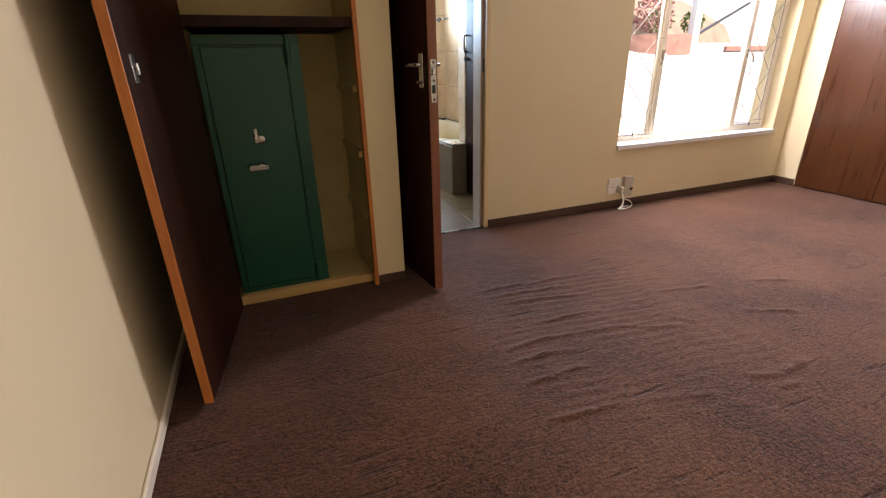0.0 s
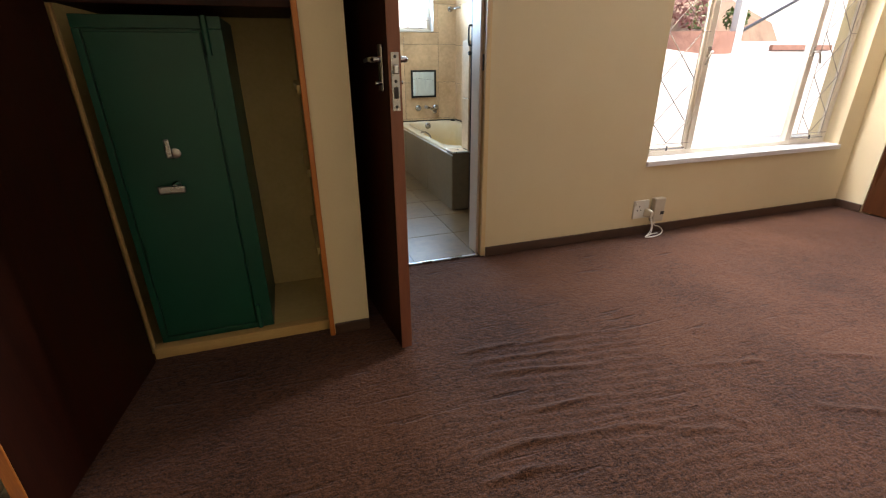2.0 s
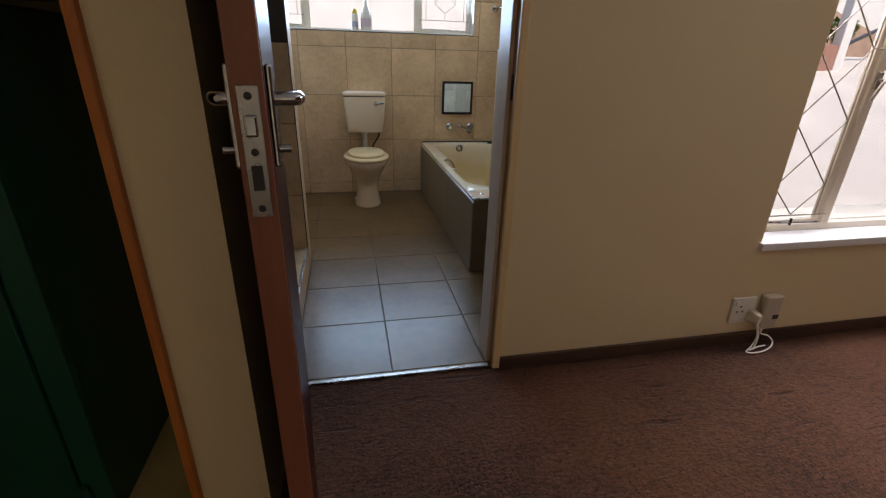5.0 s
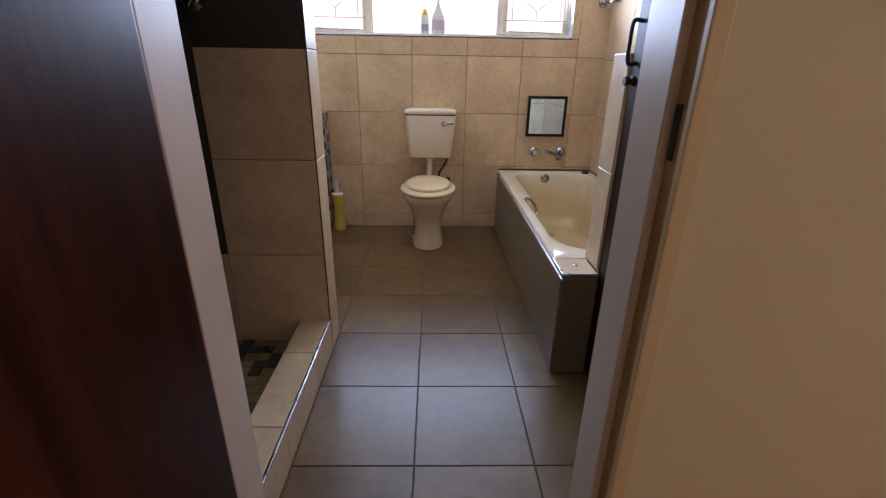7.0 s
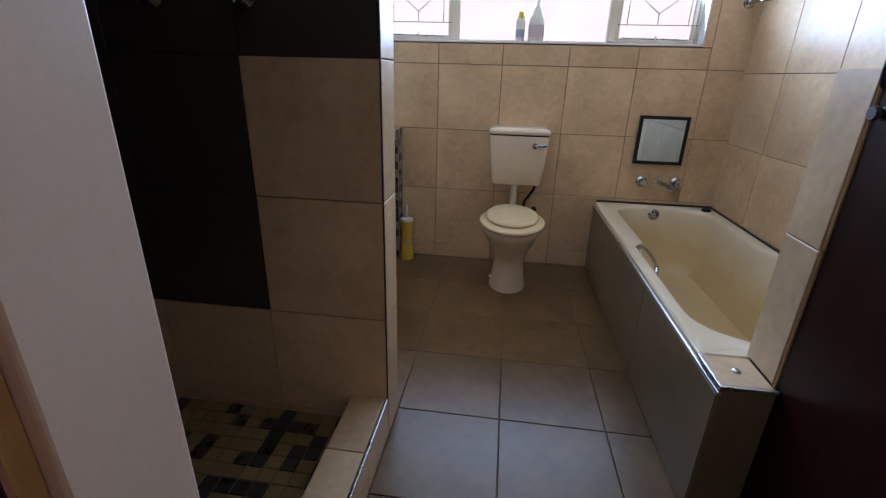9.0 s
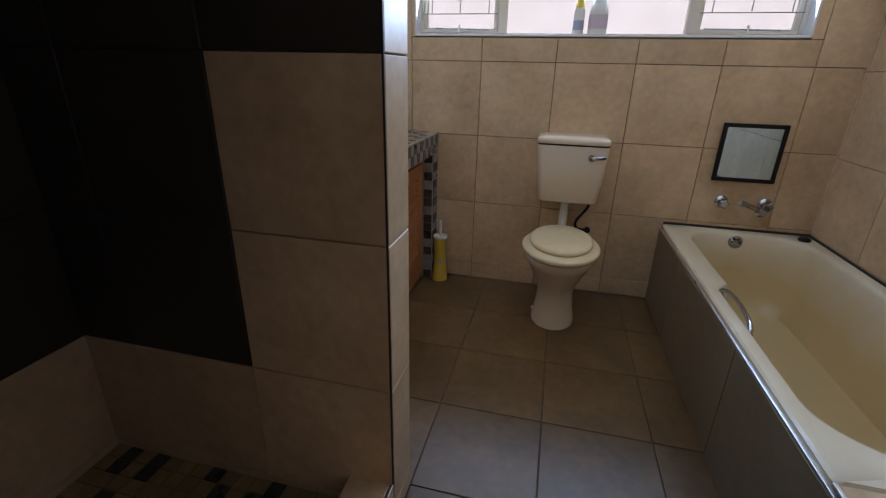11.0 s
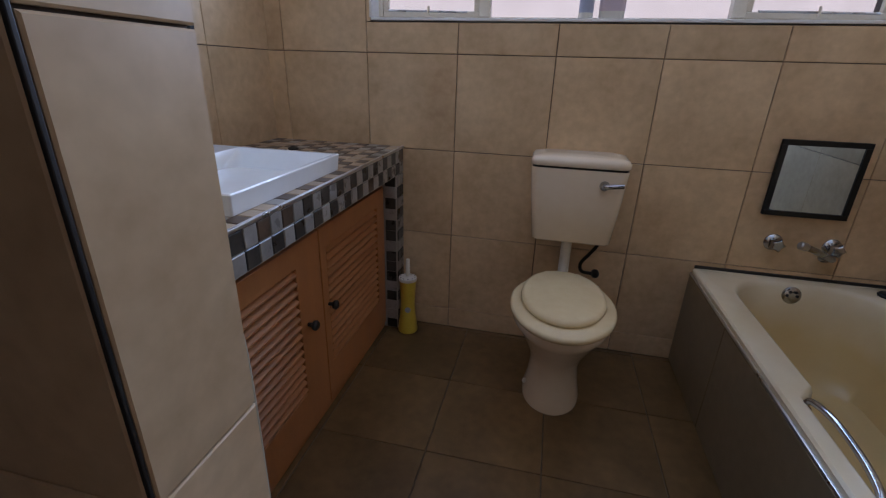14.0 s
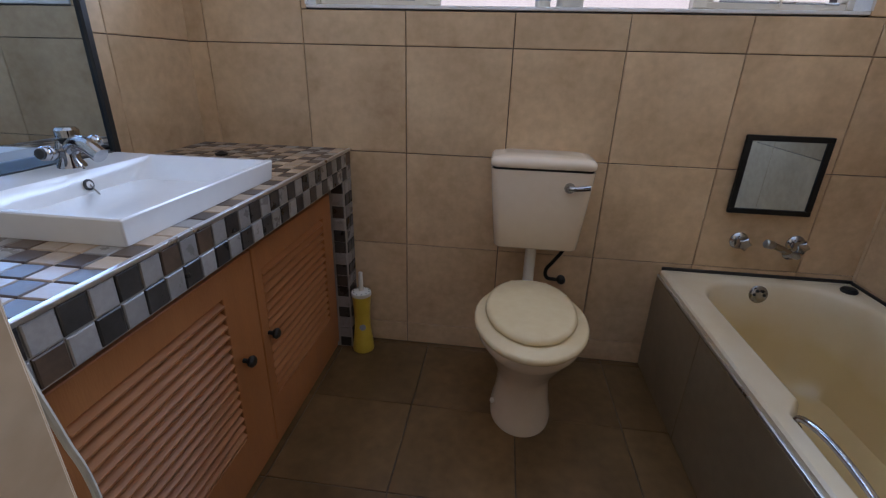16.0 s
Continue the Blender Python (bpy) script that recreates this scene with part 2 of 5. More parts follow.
M_SILL = surface("white_sill_paint", (0.72, 0.71, 0.70), (0.80, 0.79, 0.78), 0.4, scale=3, fine=90, bump=0.06)
M_WHITE = surface("white_plastic", (0.74, 0.71, 0.64), (0.80, 0.77, 0.70), 0.4, scale=5, fine=80, bump=0.03)
M_GREYPL = surface("beige_grey_plastic", (0.48, 0.42, 0.33), (0.56, 0.50, 0.40), 0.45, scale=5, fine=80, bump=0.03)
M_YELLOW = surface("yellow_plastic", (0.62, 0.42, 0.035), (0.72, 0.52, 0.07), 0.35, scale=5, fine=60, bump=0.03)
M_RED = surface("faded_pink_label", (0.60, 0.48, 0.54), (0.68, 0.55, 0.60), 0.4, scale=8, fine=60, bump=0)
M_BLUE = surface("blue_label", (0.30, 0.34, 0.48), (0.42, 0.46, 0.58), 0.4, scale=8, fine=60, bump=0)
M_PLASTER = surface("yellowed_cupboard_plaster", (0.48, 0.37, 0.15), (0.60, 0.48, 0.22), 0.8, scale=4, fine=60, bump=0.25)
M_PAVE = surface("pale_concrete_paving", (0.34, 0.32, 0.29), (0.46, 0.43, 0.39), 0.85, scale=0.8, fine=18, bump=0.2)
M_EARTH = surface("brown_soil", (0.16, 0.10, 0.065), (0.28, 0.18, 0.12), 0.95, scale=3, fine=40, bump=0.5)
M_BRICK = surface("red_brown_brick", (0.20, 0.095, 0.065), (0.34, 0.17, 0.12), 0.85, scale=6, fine=60, bump=0.3, vary=0.15)
M_LEAF = surface("green_leaf", (0.05, 0.10, 0.02), (0.14, 0.19, 0.05), 0.5, scale=3, fine=40, bump=0)
M_OUTWALL = surface("white_outer_plaster", (0.62, 0.60, 0.55), (0.72, 0.70, 0.65), 0.85, scale=1.5, fine=40, bump=0.2)
M_GLASS = clear_glass("window_glass")
M_MIRROR, _nt, _p = nodes_of("mirror_silver")
_p.inputs["Base Color"].default_value, _p.inputs["Metallic"].default_value, _p.inputs["Roughness"].default_value = (0.60, 0.80, 1.0, 1), 1.0, 0.02


# ---- mesh helpers ----
def finish(name, bm, material, smooth=None):
    me = bpy.data.meshes.new(name)
    bm.normal_update()
    bm.to_mesh(me)
    bm.free()
    if smooth and any(f.use_smooth for f in me.polygons):
        flat = [f.index for f in me.polygons if not f.use_smooth]
        me.set_sharp_from_angle(angle=radians(smooth))
        for i in flat:
            me.polygons[i].use_smooth = False
    me.materials.append(material)
    return me


def thing(name, at, label, category, group="", kind="", rz=0.0):
    ob = new(name)
    ob.empty_display_size = 0.1
    ob.matrix_world = pose(*at, 0, 0, rz)
    ob["base"] = at
    return tagged(ob, label, category, group, kind)


def origin_of(ob):
    o = Vector((0, 0, 0))
    while ob:
        o += ob.matrix_basis.translation
        ob = ob.parent
    return o


def part(name, bm, material, parent, label="", smooth=40, local=False):
    """One mesh under a thing or a part; its bmesh is in world metres unless local."""
    if not local:
        bmesh.ops.translate(bm, verts=bm.verts, vec=-origin_of(parent))
    ob = new(name, finish(name, bm, material, smooth))
    ob.parent = parent
    return tagged(ob, label)


def solid(name, bm, material, label, category, kind="", group="", smooth=40):
    """A top-level thing of one mesh, its origin at the middle of its base."""
    lo = Vector([min(v.co[i] for v in bm.verts) for i in range(3)])
    hi = Vector([max(v.co[i] for v in bm.verts) for i in range(3)])
    c = Vector(((lo.x + hi.x) / 2, (lo.y + hi.y) / 2, lo.z))
    bmesh.ops.translate(bm, verts=bm.verts, vec=-c)
    ob = new(name, finish(name, bm, material, smooth))
    ob.matrix_world = Matrix.Translation(c)
    return tagged(ob, label, category, group, kind)


def box(x0, x1, y0, y1, z0, z1, bev=0.0, seg=2, bm=None):
    own = bmesh.new()
    bmesh.ops.create_cube(own, size=1)
    bmesh.ops.scale(own, verts=own.verts, vec=(x1 - x0, y1 - y0, z1 - z0))
    bmesh.ops.translate(own, verts=own.verts, vec=((x0 + x1) / 2, (y0 + y1) / 2, (z0 + z1) / 2))
    if bev:
        bmesh.ops.bevel(own, geom=own.edges[:], offset=bev, segments=seg, affect="EDGES", profile=0.5)
    if bm is None:
        return own
    merge(bm, own)
    return bm


def merge(bm, own):
    me = bpy.data.meshes.new("tmp")
    own.to_mesh(me)
    own.free()
    bm.from_mesh(me)
    bpy.data.meshes.remove(me)
    return bm


def ring_x(x0, x1, outer, inner):
    """A flat rectangular ring facing +x: outer and inner are (y0, y1, z0, z1)."""
    def lp(x, r):
        return [(x, r[0], r[2]), (x, r[1], r[2]), (x, r[1], r[3]), (x, r[0], r[3])]
    bm = bmesh.new()
    rings = [[bm.verts.new(p) for p in lp(x, r)] for x, r in ((x0, outer), (x1, outer), (x1, inner), (x0, inner))]
    for a, b in zip(rings, rings[1:] + rings[:1]):
        for i in range(4):
            bm.faces.new((a[i], a[(i + 1) % 4], b[(i + 1) % 4], b[i]))
    bmesh.ops.recalc_face_normals(bm, faces=bm.faces)
    bmesh.ops.bevel(bm, geom=bm.edges[:], offset=0.002, segments=1, affect="EDGES")
    return bm


def boxes(rows, bev=0.0):
    bm = bmesh.new()
    for r in rows:
        box(*r, bev=bev, bm=bm)
    return bm


def loft(loops, close_first=True, close_last=True):
    bm = bmesh.new()
    rings = [[bm.verts.new(p) for p in lp] for lp in loops]
    for a, b in zip(rings, rings[1:]):
        n = len(a)
        for i in range(n):
            bm.faces.new((a[i], a[(i + 1) % n], b[(i + 1) % n], b[i]))
    if close_first:
        bm.faces.new(rings[0][::-1])
    if close_last:
        bm.faces.new(rings[-1])
    bmesh.ops.recalc_face_normals(bm, faces=bm.faces)
    for f in bm.faces:
        f.smooth = True
    return bm


def rrect(cx, cy, hx, hy, r, z, n=6):
    out = []
    for k, (sx, sy) in enumerate(((1, 1), (-1, 1), (-1, -1), (1, -1))):
        for i in range(n + 1):
            a = radians(90 * k + 90 * i / n)
            out.append((cx + sx * (hx - r) + r * math.cos(a), cy + sy * (hy - r) + r * math.sin(a), z))
    return out


def egg(cx, cy, rx, rf, rb, z, n=36):
    """An egg-shaped loop: rf is its reach towards -y, rb towards +y."""
    out = []
    for i in range(n):
        a = 2 * math.pi * i / n
        s, c = math.sin(a), math.cos(a)
        e = 0.92 if s > 0 else 1.0
        out.append((cx + rx * math.copysign(abs(c) ** e, c), cy + (rb * abs(s) ** e if s > 0 else -rf * abs(s)), z))
    return out


def lathe(profile, cx, cy, z0=0.0, n=24):
    return loft([[(cx + r * math.cos(2 * math.pi * i / n), cy + r * math.sin(2 * math.pi * i / n), z0 + z) for i in range(n)] for r, z in profile])


def turned(bm, at, axis):
    """Turns a bmesh made along +z at the origin so that +z points along axis, and moves it to at."""
    q = Vector((0, 0, 1)).rotation_difference(Vector(axis).normalized())
    bmesh.ops.transform(bm, verts=bm.verts, matrix=Matrix.Translation(at) @ q.to_matrix().to_4x4())
    return bm


def tube(points, r, n=8):
    pts = [Vector(p) for p in points]
    rings, up = [], None
    for i, p in enumerate(pts):
        d = (pts[min(i + 1, len(pts) - 1)] - pts[max(i - 1, 0)]).normalized()
        if up is None:
            up = Vector((0, 0, 1)) if abs(d.z) < 0.9 else Vector((1, 0, 0))
        s = d.cross(up).normalized()
        up = s.cross(d).normalized()
        rings.append([tuple(p + r * (math.cos(2 * math.pi * k / n) * s + math.sin(2 * math.pi * k / n) * up)) for k in range(n)])
    return loft(rings)


def smooth_line(points, n=6):
    """Catmull-Rom line through points."""
    p = [Vector(q) for q in points]
    p = [2 * p[0] - p[1]] + p + [2 * p[-1] - p[-2]]
    out = []
    for i in range(1, len(p) - 2):
        for k in range(n):
            t = k / n
            out.append(0.5 * (2 * p[i] + (p[i + 1] - p[i - 1]) * t + (2 * p[i - 1] - 5 * p[i] + 4 * p[i + 1] - p[i + 2]) * t * t + (3 * p[i] - p[i - 1] - 3 * p[i + 1] + p[i + 2]) * t ** 3))
    out.append(p[-2])
    return out


# ---- tile helper: every tile is an object on a shared mesh ----
PIECES = {}
GAP = 0.0028


def piece_mesh(w, h, d, material, bev=0.0018):
    key = (round(w, 3), round(h, 3), d, material.name)
    if key not in PIECES:
        bm = bmesh.new()
        a, b = w / 2, h / 2
        lo = [bm.verts.new((x, y, 0)) for x, y in ((-a, -b), (a, -b), (a, b), (-a, b))]
        mi = [bm.verts.new((x, y, d - bev)) for x, y in ((-a, -b), (a, -b), (a, b), (-a, b))]
        e = bev
        hi = [bm.verts.new((x, y, d)) for x, y in ((-a + e, -b + e), (a - e, -b + e), (a - e, b - e), (-a + e, b - e))]
        for p, q in ((lo, mi), (mi, hi)):
            for i in range(4):
                bm.faces.new((p[i], p[(i + 1) % 4], q[(i + 1) % 4], q[i]))
        bm.faces.new(hi)
        PIECES[key] = finish("tile", bm, material)
    return PIECES[key]


def joints(anchor, step, lo, hi):
    k = math.ceil((lo - anchor) / step + 0.02)
    out = [lo]
    while anchor + k * step < hi - 0.012:
        if anchor + k * step > lo + 0.012:
            out.append(anchor + k * step)
        k += 1
    return out + [hi]


def minus(cell, hole):
    u0, u1, v0, v1 = cell
    a0, a1, b0, b1 = hole
    if u1 <= a0 or u0 >= a1 or v1 <= b0 or v0 >= b1:
        return [cell]
    out = [(u0, u1, v0, min(v1, b0)), (u0, u1, max(v0, b1), v1)]
    m0, m1 = max(v0, b0), min(v1, b1)
    out += [(u0, min(u1, a0), m0, m1), (max(u0, a1), u1, m0, m1)]
    return [c for c in out if c[1] - c[0] > 0.012 and c[3] - c[2] > 0.012]


def tile_face(parent, plane, at, us, vs, material, holes=(), depth=0.007, name="tile", pick=None, gap=GAP):
    """Lays tiles on a plane: '+x','-x' use (y,z); '+y','-y' use (x,z); '+z' uses (x,y)."""
    turn = {"+z": Matrix.Identity(3), "-y": Matrix(((1, 0, 0), (0, 0, -1), (0, 1, 0))),
            "+y": Matrix(((-1, 0, 0), (0, 0, 1), (0, 1, 0))), "+x": Matrix(((0, 0, 1), (1, 0, 0), (0, 1, 0))),
            "-x": Matrix(((0, 0, -1), (-1, 0, 0), (0, 1, 0)))}[plane].to_4x4()
    base = origin_of(parent)
    for u0, u1 in zip(us, us[1:]):
        for v0, v1 in zip(vs, vs[1:]):
            cells = [(u0, u1, v0, v1)]
            for h in holes:
                cells = [c for cell in cells for c in minus(cell, h)]
            for c in cells:
                u, v = (c[0] + c[1]) / 2, (c[2] + c[3]) / 2
                where = {"x": (at, u, v), "y": (u, at, v), "z": (u, v, at)}[plane[1]]
                mt = pick(u, v) if pick else material
                ob = new(name, piece_mesh(c[1] - c[0] - gap, c[3] - c[2] - gap, depth, mt))
                ob.parent = parent
                ob.matrix_basis = Matrix.Translation(Vector(where) - base) @ turn


# ---- plan ----
T = 0.361
TX, TY = 1.284, 3.652            # joints of the bathroom floor
YN, YB = 2.885, 3.03             # both faces of the wall between bedroom and bathroom
YE = 5.486                       # far bathroom wall
XL, XR = 0.03, 2.462             # bathroom side walls
XW, XE = -0.09, 4.57             # bedroom side walls
YS = -1.4
H = 2.45
DX0, DX1, DH = 0.960, 1.68, 2.03 # bathroom doorway
WX0, WX1, WZ0, WZ1 = 2.74, 4.40, 0.445, 1.95      # bedroom window
BX0, BX1, BZ0, BZ1 = 0.485, 2.222, 1.285, 2.05    # bathroom window
CY = 2.36                        # cupboard front
PY0, PY1, PX = 3.887, 4.018, 0.918  # shower partition
BAX, BAZ = 1.795, 0.43           # bath front and rim
PZ = 1.152                       # top of the half wall at the foot of the bath


# ---- structure ----
def wall(name, rows, material, label="plain painted plaster wall"):
    return solid(name, boxes(rows), material, label, "wall", "structure", smooth=0)


ground_bm = bmesh.new()
def ground_z(x, y):
    rise = min(max((y - 4.4) / 8.5, 0.0), 1.0)
    return -0.22 + 1.75 * rise * rise * (3 - 2 * rise) + 0.0006 * max(0, y - 13) * max(0, y - 13) ** 0.5
gx = [-600, -120, -40, -15] + [i * 1.0 for i in range(-10, 31)] + [40, 80, 160, 600]
gy = [-600, -120, -40, -10, -4] + [i * 0.5 for i in range(-2, 50)] + [35, 60, 120, 600]
gv = [[ground_bm.verts.new((x, y, ground_z(x, y))) for x in gx] for y in gy]
for r0, r1 in zip(gv, gv[1:]):
    for i in range(len(gx) - 1):
        ground_bm.faces.new((r0[i], r0[i + 1], r1[i + 1], r1[i])).smooth = True
ground = new("ground", finish("ground", ground_bm, M_PAVE, 60))
tagged(ground, "pale sunlit concrete yard rising away from the house", "ground", kind="structure")

# Bedroom carpet: one sheet with short rucks pushed up across the traffic line.
RUCKS = [(1.22, 2.06, 1.74, 2.02, 7, 9), (1.26, 1.92, 1.72, 1.82, 5, 9), (1.24, 1.985, 1.66, 1.945, 4, 9), (1.30, 1.70, 1.62, 1.68, 7, 8), (1.10, 1.585, 1.42, 1.575, 7, 9), (1.40, 1.576, 1.66, 1.525, 5, 9),
         (1.64, 1.525, 1.90, 1.41, 6, 9), (1.09, 1.505, 1.34, 1.475, 8, 9), (1.08, 1.38, 1.31, 1.368, 8, 9), (1.02, 1.19, 1.29, 1.175, 7, 10), (1.40, 1.14, 1.62, 1.08, 5, 10), (1.80, 1.10, 1.92, 1.058, 6, 11),
         (1.91, 1.058, 2.09, 1.08, 7, 12), (2.22, 1.41, 2.42, 1.31, 9, 11), (1.88, 1.50, 1.94, 1.42, 9, 9), (1.85, 1.018, 1.95, 1.004, 6, 10), (2.0, 1.72, 2.3, 1.64, 5, 10), (2.5, 1.62, 2.75, 1.5, 6, 11)]
def ruck(x, y):
    h = 0.004 * noise.noise(Vector((x * 3, y * 3, 0))) + 0.0022 * noise.noise(Vector((x * 14, y * 14, 5)))
    if 0.9 < y < 2.2 and 0.9 < x < 2.9:
        # Close parallel ripples across the line that is walked most.
        zone = max(0.0, min(1.0, (x - 1.05) / 0.15, (2.15 - x) / 0.3, (y - 1.0) / 0.15, (2.1 - y) / 0.15))
        patch = max(0.0, min(1.0, 0.55 + 1.6 * noise.noise(Vector((x * 2.6, y * 3.4, 8.0)))))
        h += 0.0017 * zone * patch * math.sin(2 * math.pi * (y + 0.14 * x + 0.012 * noise.noise(Vector((x * 5, y * 5, 2.0)))) / 0.046)
        wob = 0.012 * noise.noise(Vector((x * 6, y * 2, 3.0)))
        for x0, y0, x1, y1, tall, wide in RUCKS:
            if not x0 - 0.06 < x < x1 + 0.06:
                continue
            f = (x - x0) / (x1 - x0)
            off = y - (y0 + (y1 - y0) * f + wob)
            side = wide * 0.001 * (0.75 if off < 0 else 1.9)
            ends = max(0.0, min(1.0, min(f + 0.1, 1.1 - f) / 0.3))
            h += tall * 0.0015 * ends * (0.8 + 0.6 * noise.noise(Vector((x * 22, y0 * 9, 1.0)))) * math.exp(-(off / side) ** 2)
    return h
cb = bmesh.new()
NX = 300
rows_y = [YS + (0.92 - YS) * k / 70 for k in range(70)] + [0.92 + 1.28 * k / 210 for k in range(210)] + [2.2 + (2.905 - 2.2) * k / 30 for k in range(31)]
cv = []
for y in rows_y:
    cv.append([cb.verts.new((XW + (XE - XW) * i / NX, y, ruck(XW + (XE - XW) * i / NX, y) - 0.004)) for i in range(NX + 1)])
for r0, r1 in zip(cv, cv[1:]):
    for i in range(NX):
        cb.faces.new((r0[i], r0[i + 1], r1[i + 1], r1[i])).smooth = True
carpet = new("floor_carpet", finish("floor_carpet", cb, M_CARPET, 180))
tagged(carpet, "worn brown cut-pile carpet with rucks and flattened patches", "carpet", kind="structure")

slab = wall("floor_slab", [(XW - 0.2, XE + 0.8, YS - 0.2, 3.105, -0.25, -0.035), (XL - 0.2, XR + 0.2, 3.105, 5.70, -0.25, -0.035)], M_GROUT, "concrete floor slab")
ceiling = wall("ceiling", [(XW - 0.2, XE + 0.8, YS - 0.2, 3.105, H, H + 0.15), (XL - 0.2, XR + 0.2, 3.105, 5.70, H, H + 0.15)], M_CEIL, "plain white ceiling")
roof = wall("roof", [(XW - 0.6, XE + 1.2, YS - 0.6, 3.5, H + 0.17, H + 0.35), (XW - 0.6, XR + 0.5, 3.5, 6.0, H + 0.17, H + 0.35)], M_BRICK, "flat house roof with an overhang")

wall("wall_west", [(XW - 0.2, XW, YS - 0.2, 2.87, -0.1, H)], M_WALL, "cream painted bedroom wall")
wall("wall_south", [(XW, XE, YS - 0.2, YS, -0.1, H)], M_WALL, "cream painted bedroom wall")
wall("wall_east", [(XE, XE + 0.2, 2.70, 3.105, -0.1, H), (XE + 0.6, XE + 0.8, YS, 2.70, -0.1, H), (XE, XE + 0.6, 2.70, 2.80, -0.1, H)], M_WALL, "cream painted bedroom wall beside the wardrobe")
wall("wall_north", [(DX1 + 0.010, WX0, YN, YB, -0.1, H), (WX0, WX1, YN, YB + 0.075, -0.1, WZ0), (WX0, WX1, YN, YB + 0.075, WZ1, H),
                    (WX1, XE, YN, YB + 0.075, -0.1, H), (2.68, WX0, YB, YB + 0.075, -0.1, H), (DX0 - 0.039, DX1 + 0.010, YN, YB, DH, H)], M_WALL,
     "cream painted bedroom wall with window and bathroom doorway")
wall("wall_pier", [(0.792, 0.935, CY, YN, -0.1, H), (XW - 0.2, DX0 - 0.039, YN, YB, -0.1, H)], M_WALL, "cream plastered pier between cupboard and doorway")

# Bathroom shells carry the tiles; grout shows between them.
def far_holes():
    return [(BX0, BX1, BZ0, BZ1)]
w_far = wall("wall_bath_far", [(XL - 0.2, BX0, YE + 0.003, YE + 0.21, -0.1, H), (BX1, XR + 0.2, YE + 0.003, YE + 0.21, -0.1, H),
                               (BX0, BX1, YE + 0.003, YE + 0.21, -0.1, BZ0), (BX0, BX1, YE + 0.003, YE + 0.21, BZ1, H)], M_GROUT, "taupe tiled bathroom wall with a high window")
w_left = wall("wall_bath_left", [(XL - 0.2, XL - 0.003, YB, YE + 0.003, -0.1, H)], M_GROUT, "taupe tiled bathroom wall behind basin and shower")
w_right = wall("wall_bath_right", [(XR + 0.003, XR + 0.2, YB, YE + 0.003, -0.1, H)], M_GROUT, "taupe tiled bathroom wall beside the bath")
w_part = wall("wall_shower_partition", [(XL - 0.003, PX - 0.003, PY0 + 0.003, PY1 - 0.003, 0.0, H)], M_GROUT, "taupe tiled partition beside the shower")
w_pier = wall("wall_bath_pier", [(1.931, XR + 0.003, 3.759, 3.879, 0.0, PZ - 0.007)], M_GROUT, "half-height taupe tiled wall at the foot of the bath")
w_near = wall("wall_bath_near", [(DX1 + 0.0105, XR + 0.003, YB, YB + 0.012, 0.0, H), (DX0 - 0.039, DX1 + 0.0105, YB, YB + 0.012, DH + 0.046, H)], M_TILE, "taupe tiled bathroom wall round the doorway")
# Unseen wall, given the darkened tile colour to lessen bounce in the shower.
wall("wall_shower_side", [(XL - 0.003, DX0 - 0.0395, YB, YB + 0.012, 0.0, H)], M_TILESHADE, "dark brown tiled shower wall beside the doorway, darkened for shade")
bath_floor = wall("floor_bathroom", [(XL, XR, 2.905, YE, -0.034, -0.004)], M_GROUT, "taupe tiled bathroom floor")

# Skirtings
solid("baseboard_1", box(DX1 + 0.011, XE - 0.002, YN - 0.014, YN - 0.001, -0.002, 0.052, 0.003), M_SKIRT, "low dark wooden skirting", "skirting", "structure")
solid("baseboard_2", box(XE - 0.014, XE - 0.001, 2.705, YN - 0.016, -0.002, 0.052, 0.003), M_SKIRT, "low dark wooden skirting", "skirting", "structure")
solid("baseboard_3", box(0.795, 0.934, CY - 0.014, CY - 0.001, -0.002, 0.045, 0.003), M_SKIRT, "low dark wooden skirting", "skirting", "structure")
solid("baseboard_4", box(XW + 0.001, XW + 0.014, YS + 0.01, CY - 0.03, -0.002, 0.04, 0.005), M_FRAME, "narrow cream painted skirting strip", "skirting", "structure")
solid("trim_threshold", box(DX0 + 0.007, DX1 - 0.028, 2.898, 2.914, -0.004, 0.006, 0.002), M_STEEL, "thin metal threshold strip between carpet and tiles", "threshold", "structure")

# ---- bathroom door frame and leaf ----
fr = thing("door_frame", (1.31, 2.94, 0.0), "grey-beige enamelled steel door frame in the bathroom doorway", "door frame", kind="structure")
def jamb(inner, side):
    """Pressed steel jamb: a deep stop towards the bathroom, an orange-brown rebate and a narrow front lip."""
    def strip(near, far, y0, y1, bev):
        a, b = sorted((inner + side * near, inner + side * far))
        return box(a, b, y0, y1, 0.0, DH, bev)
    part("jamb", strip(0.0, 0.0365, YN + 0.045, YB + 0.007, 0.003), M_JAMB, fr)
    part("rebate", strip(0.013, 0.0365, YN + 0.010, YN + 0.0445, 0.001), M_RAIL, fr, "orange-brown rebate strip")
    part("lip", strip(0.010, 0.0365, YN - 0.006, YN + 0.0095, 0.003), M_LIP, fr, "cream painted front lip")
jamb(0.958, -1)
jamb(1.653, 1)
part("head", box(DX0 - 0.03, DX1 + 0.0095, YN - 0.006, YB + 0.007, DH + 0.001, DH + 0.045, 0.003), M_JAMB, fr)
part("strike_plate", box(1.6630, 1.6670, YN + 0.024, YN + 0.038, 0.985, 1.060, 0.001), M_BLACK, fr, "dark strike plate slot")

